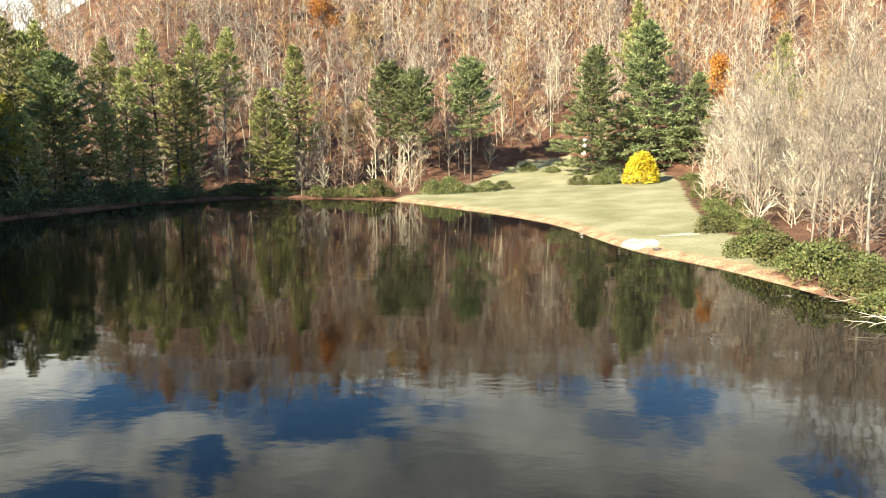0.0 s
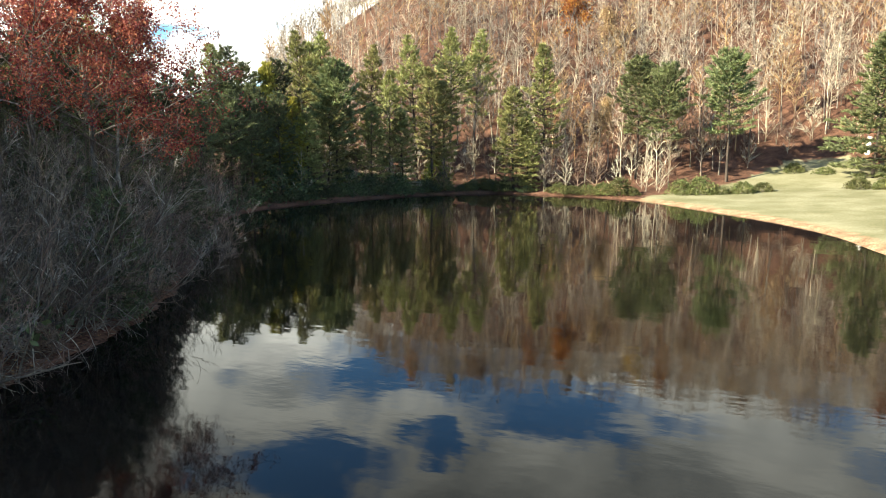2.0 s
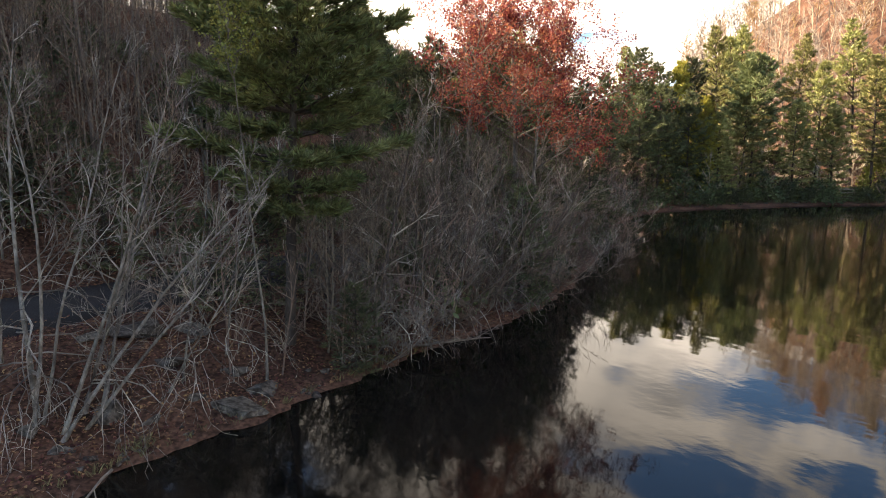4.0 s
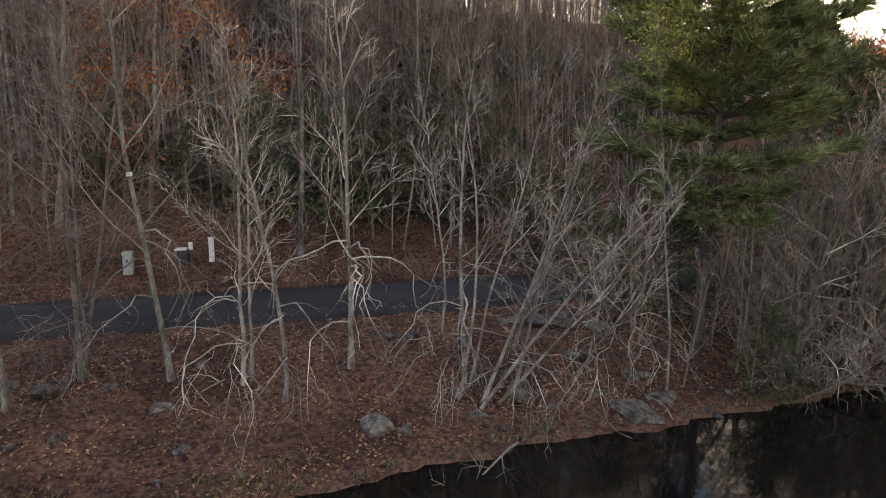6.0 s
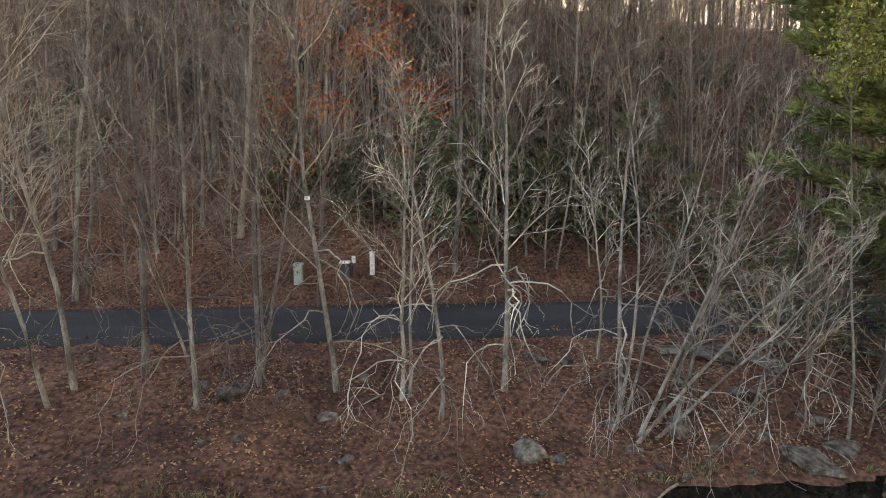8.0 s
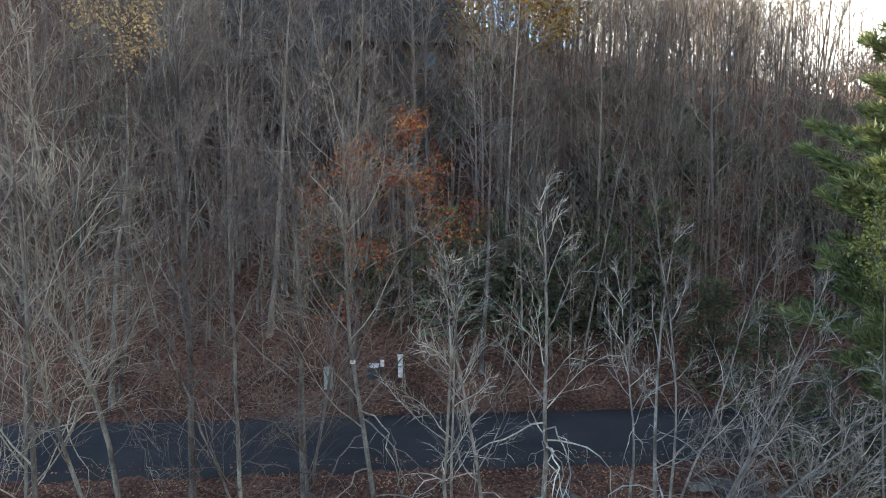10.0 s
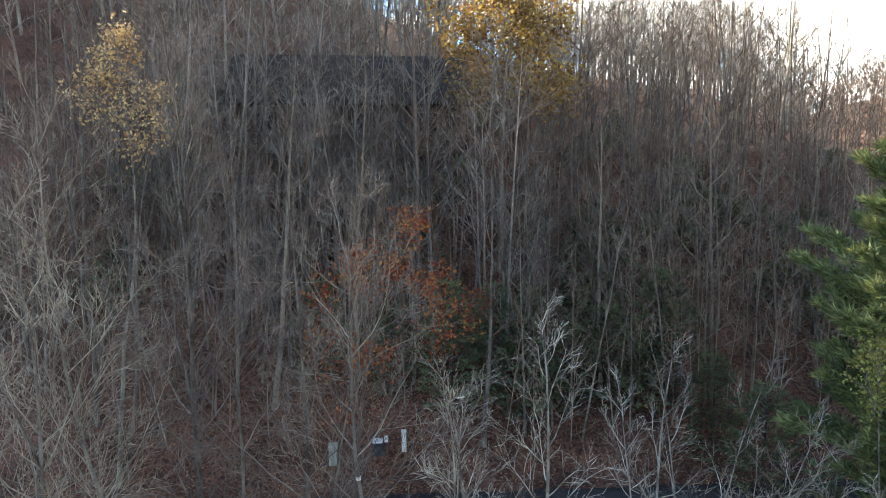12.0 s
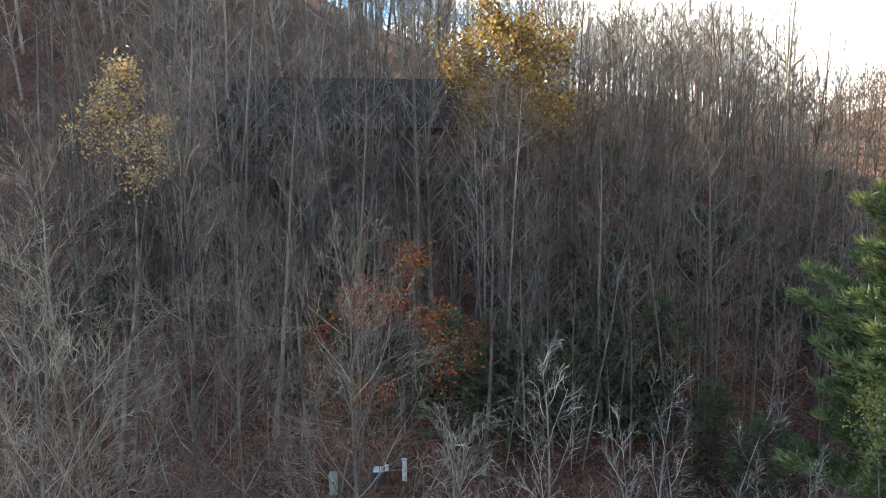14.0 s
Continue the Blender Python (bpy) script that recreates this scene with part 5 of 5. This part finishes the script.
stone_rng = np.random.default_rng(580)
STONES = [rock(560 + k, 0.3, 0.6) for k in range(5)]
near_shore = [p for p in POND if p[0] < -11 and -16 < p[1] < 17]
for i in range(64):
    j = int(stone_rng.integers(len(near_shore) - 1))
    sx, sy = near_shore[j] + (near_shore[j + 1] - near_shore[j]) * stone_rng.uniform()
    sx -= abs(stone_rng.normal(0.1, 0.7))
    size = stone_rng.uniform(0.35, 1.3)
    put(STONES[i % 5], pose(sx, sy, max(gz(sx, sy), -0.05) + 0.02, stone_rng.normal(0, 12), stone_rng.normal(0, 12), stone_rng.uniform(0, 360)) @ Matrix.Scale(size, 4), "stones along the waterline")
for ob in STONES:
    tagged(ob, "small grey stone at the leaf-strewn waterline", "stone")


def bits(name, seed, spots, size, material, label, category):
    """Uncountable small leaves lying on the ground, as one mesh."""
    rng = np.random.default_rng(seed)
    verts, faces = [], []
    xs, ys = spots
    zs = ground_z(xs, ys)
    for x, y, z in zip(xs, ys, zs):
        w, s = rng.uniform(0, 6.28), size * rng.uniform(0.6, 1.3)
        a = np.array((math.cos(w), math.sin(w), rng.normal(0, 0.3)))
        b = np.array((-math.sin(w), math.cos(w), rng.normal(0, 0.3)))
        p = np.array((x, y, z + rng.uniform(0.015, 0.06)))
        k = len(verts)
        verts += [p - a * s * 0.5, p + b * s * 0.3 + (0, 0, s * 0.15), p + a * s * 0.5, p - b * s * 0.3 + (0, 0, s * 0.12)]
        faces.append((k, k + 1, k + 2, k + 3))
    return tagged(new(name, mesh_of(name, verts, faces, material)), label, category, kind="stuff")


def litter_spots(seed, count):
    rng = np.random.default_rng(seed)
    y = rng.uniform(-22, 26, count * 3)
    x = rng.uniform(-33, -12, count * 3)
    off = np.abs(x - road_x(y))
    keep = (signed_distance(POND, x, y) > 0.1) & ((off > ROAD_HALF - 0.25) | ((off > ROAD_HALF - 0.8) & (rng.uniform(0, 1, len(x)) < 0.25)) | (rng.uniform(0, 1, len(x)) < 0.015))
    return x[keep][:count], y[keep][:count]


bits("leaf_litter", 61, litter_spots(61, 60000), 0.105, LITTER, "russet fallen leaves covering the bank and road edge", "leaves")


def grass_tufts(seed, count):
    """Dry grass along the near waterline, as one mesh."""
    rng = np.random.default_rng(seed)
    x, y = rng.uniform(-20, -11, count * 12), rng.uniform(-16, 14, count * 12)
    d = signed_distance(POND, x, y)
    keep = (d > 0.05) & (d < 0.35 + 0.9 * (bumps(x, y, 2.3, 7) > 0.3))
    x, y = x[keep][:count], y[keep][:count]
    verts, faces = [], []
    for px_, py_, z in zip(x, y, ground_z(x, y)):
        for _ in range(7):
            w, h = rng.uniform(0, 6.28), rng.uniform(0.08, 0.24)
            lean = np.array((math.cos(w), math.sin(w), 0)) * h * rng.uniform(0.2, 0.9)
            side = np.array((-math.sin(w), math.cos(w), 0)) * 0.008
            p = np.array((px_, py_, z - 0.02)) + rng.normal(0, 0.05, 3) * (1, 1, 0)
            k = len(verts)
            verts += [p - side, p + side, p + lean * 0.5 + side * 0.8 + (0, 0, h * 0.7), p + lean + (0, 0, h)]
            faces += [(k, k + 1, k + 2), (k, k + 2, k + 3)]
    return tagged(new("grass_tufts", mesh_of("grass_tufts", verts, faces, DRY_GRASS)), "dry tan grass tufts along the waterline", "grass", kind="stuff")


grass_tufts(62, 420)


def utility_pedestal(x, y, turn):
    ob = empty("utility_pedestal", pose(x, y, gz(x, y) - 0.05, 0, 0, turn))
    part("body", box(-0.2, -0.17, 0, 0.2, 0.17, 0.8, 0.02), BOX_GREEN, ob)
    part("lid", box(-0.225, -0.195, 0.78, 0.225, 0.195, 0.9, 0.03), BOX_GREEN, ob, "rounded sheet-steel lid")
    part("hasp", box(0.2, -0.03, 0.5, 0.225, 0.03, 0.6, 0.005), BOX_DARK, ob)
    return tagged(ob, "pale green steel utility pedestal standing in fallen leaves", "utility box")


def meter_box(x, y, turn):
    ob = empty("meter_box", pose(x, y, gz(x, y) - 0.05, 0, 0, turn))
    part("body", box(-0.22, -0.24, 0, 0.22, 0.24, 0.6, 0.03), BOX_DARK, ob)
    part("cap", box(-0.24, -0.22, 0.6, 0.24, 0.22, 0.67, 0.03), WHITE_PAINT, ob, "white top plate")
    part("tag", box(0.1, 0.3, 0.62, 0.16, 0.46, 0.92, 0.01), WHITE_PAINT, ob, "small white marker tag")
    part("tag_stake", box(0.11, 0.36, 0.0, 0.15, 0.4, 0.64, 0.005), BOX_DARK, ob)
    return tagged(ob, "dark box with white top beside the road", "utility box")


def marker_post(x, y, turn):
    ob = empty("marker_post", pose(x, y, gz(x, y) - 0.05, 0, 3, turn))
    part("post", box(-0.08, -0.1, 0, 0.08, 0.1, 0.95, 0.015), WHITE_PAINT, ob)
    part("cap", box(-0.1, -0.12, 0.95, 0.1, 0.12, 1.0, 0.015), WHITE_PAINT, ob)
    return tagged(ob, "weathered white marker post in fallen leaves", "post")


utility_pedestal(-26.75, -10.8, 12)
meter_box(-27.5, -9.0, 10)
marker_post(-27.85, -7.9, 8)

# a pale band tied round a leaning trunk
rings = np.array([v.co for v in [c for c in banded.children if c.name.startswith("trunk")][0].data.vertices]).reshape(-1, 7, 3)
mids = rings.mean(axis=1)
girth = np.linalg.norm(rings - mids[:, None], axis=2).mean(axis=1)
at_z = lambda col: float(np.interp(5.45, mids[:, 2], col))
r_band = at_z(girth) * 1.15 + 0.006
band = new("trunk_band", mesh_of("trunk_band", *tubes([(np.array([(0, 0, 0), (0, 0, 0.05), (0, 0, 0.1)]), [r_band, r_band + 0.008, r_band], 0)], (14,)), WHITE_PAINT, True))
band.matrix_world = banded.matrix_world @ Matrix.Translation((at_z(mids[:, 0]), at_z(mids[:, 1]), 5.4))
tagged(band, "white band round a bare trunk", "band")


def fallen_branch(name, seed, m, length, r, label, limbs=6, wood=None):
    rng = np.random.default_rng(seed)
    out = []
    pts, rad = limb(rng, np.zeros(3), np.array((1.0, 0, 0.05)), length, r, r * 0.25, 7, 0.1, 0.05)
    out.append((pts, rad, 0))
    for i in range(limbs):
        p, d = at_fraction(pts, 0.25 + 0.7 * i / limbs)
        grow_side(rng, out, p, np.array((0.7, rng.choice((-1, 1)) * 0.8, rng.uniform(0, 0.5))), length * 0.35, r * 0.45, 2, (5, 4), 0.1, 0.08, 0.008, (0, 5, 3, 2))
    ob = new(name, mesh_of(name, *tubes(out, (6, 5, 4, 3)), wood or TWIG_PALE, True))
    ob.matrix_world = m
    return tagged(ob, label, "branch", "fallen branches")


fallen_branch("fallen_branch", 71, pose(19.6, 27.6, 0.3, 0, 4, 205), 3.4, 0.05, "bleached dead branch lying in the shallow water", 5)
fallen_branch("fallen_branch", 72, pose(20.4, 30.4, 0.5, 0, 5, 190), 3.0, 0.035, "grey dead branch reaching over the water", 5, TWIG_MID)
fallen_branch("fallen_branch", 73, pose(-15.2, 2.6, 0.35, 0, 6, -50), 2.6, 0.035, "thin dead branch dipping into the pond", 4)
fallen_branch("fallen_branch", 74, pose(-19.0, -4.0, 1.25, 0, 12, -35), 2.4, 0.06, "dark dead limb lying on the bank", 3)
fallen_branch("fallen_branch", 75, pose(-18.9, 12.4, 0.45, 0, 3, 35), 3.2, 0.05, "bare dead branch over the dark water", 5, TWIG_DARK)

# the pale snag beside the lawn
snag = new("pale_snag", mesh_of("pale_snag", *tubes([limb(np.random.default_rng(81), np.array((0, 0, -0.2)), np.array((0.02, 0, 1.0)), 2.8, 0.42, 0.34, 6, 0.03, 0.02) + (0,)], (9,)), WHITE_PAINT, True))
snag.matrix_world = spin(*polar(-11.55, 121))
tagged(snag, "bleached broken tree stump beside the lawn", "stump")
glow_bush = shrub("leafy_bush", 430, 2.6, 2.4, 5.2, LEAF_LIME, "yellow-green leafy bush catching the sun by the water", size=0.36, clusters=330, per=5, rough=0.4)
glow_bush.matrix_world = spin(*polar(20.6, 101.5))


# ---- buildings ----
def house(name, m, length, depth, wall, drop, roof_up, walls, roof, label, deck=0.0, windows=(), door=None):
    """A gabled house: floor at its origin, front towards +x, ridge along y. drop: how far posts reach below the floor."""
    ob = empty(name, m)
    h, d = length / 2, depth
    for k, (x0, y0, x1, y1) in enumerate([(-0.15, -h, 0, h), (-d, -h, -d + 0.15, h), (-d + 0.15, -h, -0.15, -h + 0.15), (-d + 0.15, h - 0.15, -0.15, h)]):
        w = part("wall", box(x0, y0, 0, x1, y1, wall), walls, ob)
        n = int(wall / 0.2)
        bm = bmesh.new()
        for i in range(n):
            if k == 0:
                slab(bm, 0.002, -h, i * 0.2, 0.03, h, i * 0.2 + 0.185)
            elif k == 3:
                slab(bm, -d, h + 0.002, i * 0.2, 0, h + 0.03, i * 0.2 + 0.185)
        if len(bm.verts):
            tagged(part("siding", bm, walls, w), kind="stuff")
        else:
            bm.free()
    part("floor", box(-d, -h, -0.3, 0, h, -0.003), walls, ob)
    for s in (-1, 1):
        bm = bmesh.new()
        vs = [bm.verts.new(p) for p in ((0, s * (h - 0.05), wall), (-d, s * (h - 0.05), wall), (-d / 2, s * (h - 0.05), wall + roof_up))]
        f = bm.faces.new(vs)
        ext = bmesh.ops.extrude_face_region(bm, geom=[f])
        for v in ext["geom"]:
            if isinstance(v, bmesh.types.BMVert):
                v.co.y -= s * 0.14
        part("gable", bm, walls, ob)
    over = 0.6
    for s in (-1, 1):
        slope = math.hypot(d / 2 + over, roof_up * (1 + over / (d / 2)))
        ang = math.atan2(roof_up, d / 2)
        piece = part("roof", box(0, -h - over, 0, slope, h + over, 0.16, 0.02), roof, ob)
        piece.matrix_local = Matrix.Translation((-d / 2, 0, wall + roof_up + 0.02)) @ Matrix.Rotation(ang if s > 0 else math.pi - ang, 4, "Y")
        if s < 0:
            piece.matrix_local = Matrix.Translation((-d / 2, 0, wall + roof_up + 0.18)) @ Matrix.Rotation(math.pi, 4, "Z") @ Matrix.Rotation(ang, 4, "Y") @ Matrix.Translation((0, 0, -0.16))
        bm = bmesh.new()
        rows = int(slope / 0.35)
        for i in range(rows):
            slab(bm, i * 0.35, -h - over, 0.162, i * 0.35 + 0.34, h + over, 0.175 + 0.01 * (i % 2))
        tagged(part("shingles", bm, roof, piece), kind="stuff")
    for y in windows:
        wn = part("window", box(0.02, y - 0.6, 0.9, 0.07, y + 0.6, 2.2, 0.01), BARK_BROWN, ob, "framed window")
        part("pane", box(0.06, y - 0.52, 0.98, 0.085, y - 0.03, 2.12), GLASS, wn)
        part("pane", box(0.06, y + 0.03, 0.98, 0.085, y + 0.52, 2.12), GLASS, wn)
    if door is not None:
        dr = part("door", box(0.02, door - 0.45, 0.02, 0.08, door + 0.45, 2.05, 0.01), BOX_DARK, ob)
        part("knob", box(0.08, door + 0.3, 0.98, 0.13, door + 0.36, 1.04, 0.015), WHITE_PAINT, dr)
    if deck:
        part("deck", box(0.04, -h, -0.25, deck, h + deck, -0.05, 0.01), walls, ob)
        n = int((length + deck) / 1.8)
        for i in range(n + 1):
            y = -h + (length + deck) * i / n
            part("rail_post", box(deck - 0.14, y - 0.05, -0.05, deck - 0.04, y + 0.05, 1.0), walls, ob)
        for z in (0.3, 0.6, 0.94):
            part("rail", box(deck - 0.12, -h, z, deck - 0.06, h + deck, z + 0.07), walls, ob)
            part("rail", box(-0.5, h + deck - 0.12, z, deck - 0.12, h + deck - 0.06, z + 0.07), walls, ob)
        for i in range(5):
            y = -h + 0.2 + (length + deck - 0.4) * i / 4
            part("stilt", box(deck - 0.35, y - 0.1, -drop, deck - 0.15, y + 0.1, -0.25), walls, ob)
            part("stilt", box(-0.4, y - 0.1, -drop, -0.2, y + 0.1, -0.3), walls, ob)
        part("undercroft", box(-d + 0.3, -h + 0.3, -drop, -2.2, h - 0.3, -0.31), walls, ob)
    else:
        part("foundation", box(-d + 0.1, -h + 0.1, -drop, -0.1, h - 0.1, -0.3), ROCK, ob)
    return tagged(ob, label, "house")


house("hill_house", pose(-38.4, -13.4, 16.0, 0, 0, 15), 13.0, 7.5, 2.9, 7.5, 2.8, WOOD_BROWN, SHINGLE, "brown timber house on stilts above the wooded slope", deck=2.2, windows=(-4.8, -2.2, 1.0, 4.6), door=2.9)
wx, wy = polar(61.8, 66)
house("white_house", pose(wx, wy, gz(wx, wy) + 0.6, 0, 0, -35), 7.5, 7.0, 5.2, 2.5, 2.6, WHITE_PAINT, SHINGLE, "white boarded house half hidden behind bare trees", windows=(-2.6, 0.6, 2.7), door=-1.2)


def footbridge(x, y, turn):
    ob = empty("footbridge", pose(x, y, 0.85, 0, 0, turn))
    for i in range(18):
        part("plank", box(-2.7 + i * 0.3, -0.6, 0, -2.42 + i * 0.3, 0.6, 0.05), BARK_PALE, ob)
    for s in (-1, 1):
        part("beam", box(-2.7, s * 0.5 - 0.07, -0.2, 2.7, s * 0.5 + 0.07, -0.003), BARK_BROWN, ob)
        for k in range(4):
            part("post", box(-2.6 + k * 1.72, s * 0.6 - 0.05, -1.3, -2.5 + k * 1.72, s * 0.6 + 0.05, 1.0), BARK_BROWN, ob)
        for z in (0.5, 0.92):
            part("rail", box(-2.7, s * 0.6 - 0.11, z, 2.7, s * 0.6 - 0.05, z + 0.1), BARK_PALE, ob)
    return tagged(ob, "small wooden footbridge with pale rails by the shore", "bridge")


footbridge(-38.4, 88.2, 40)
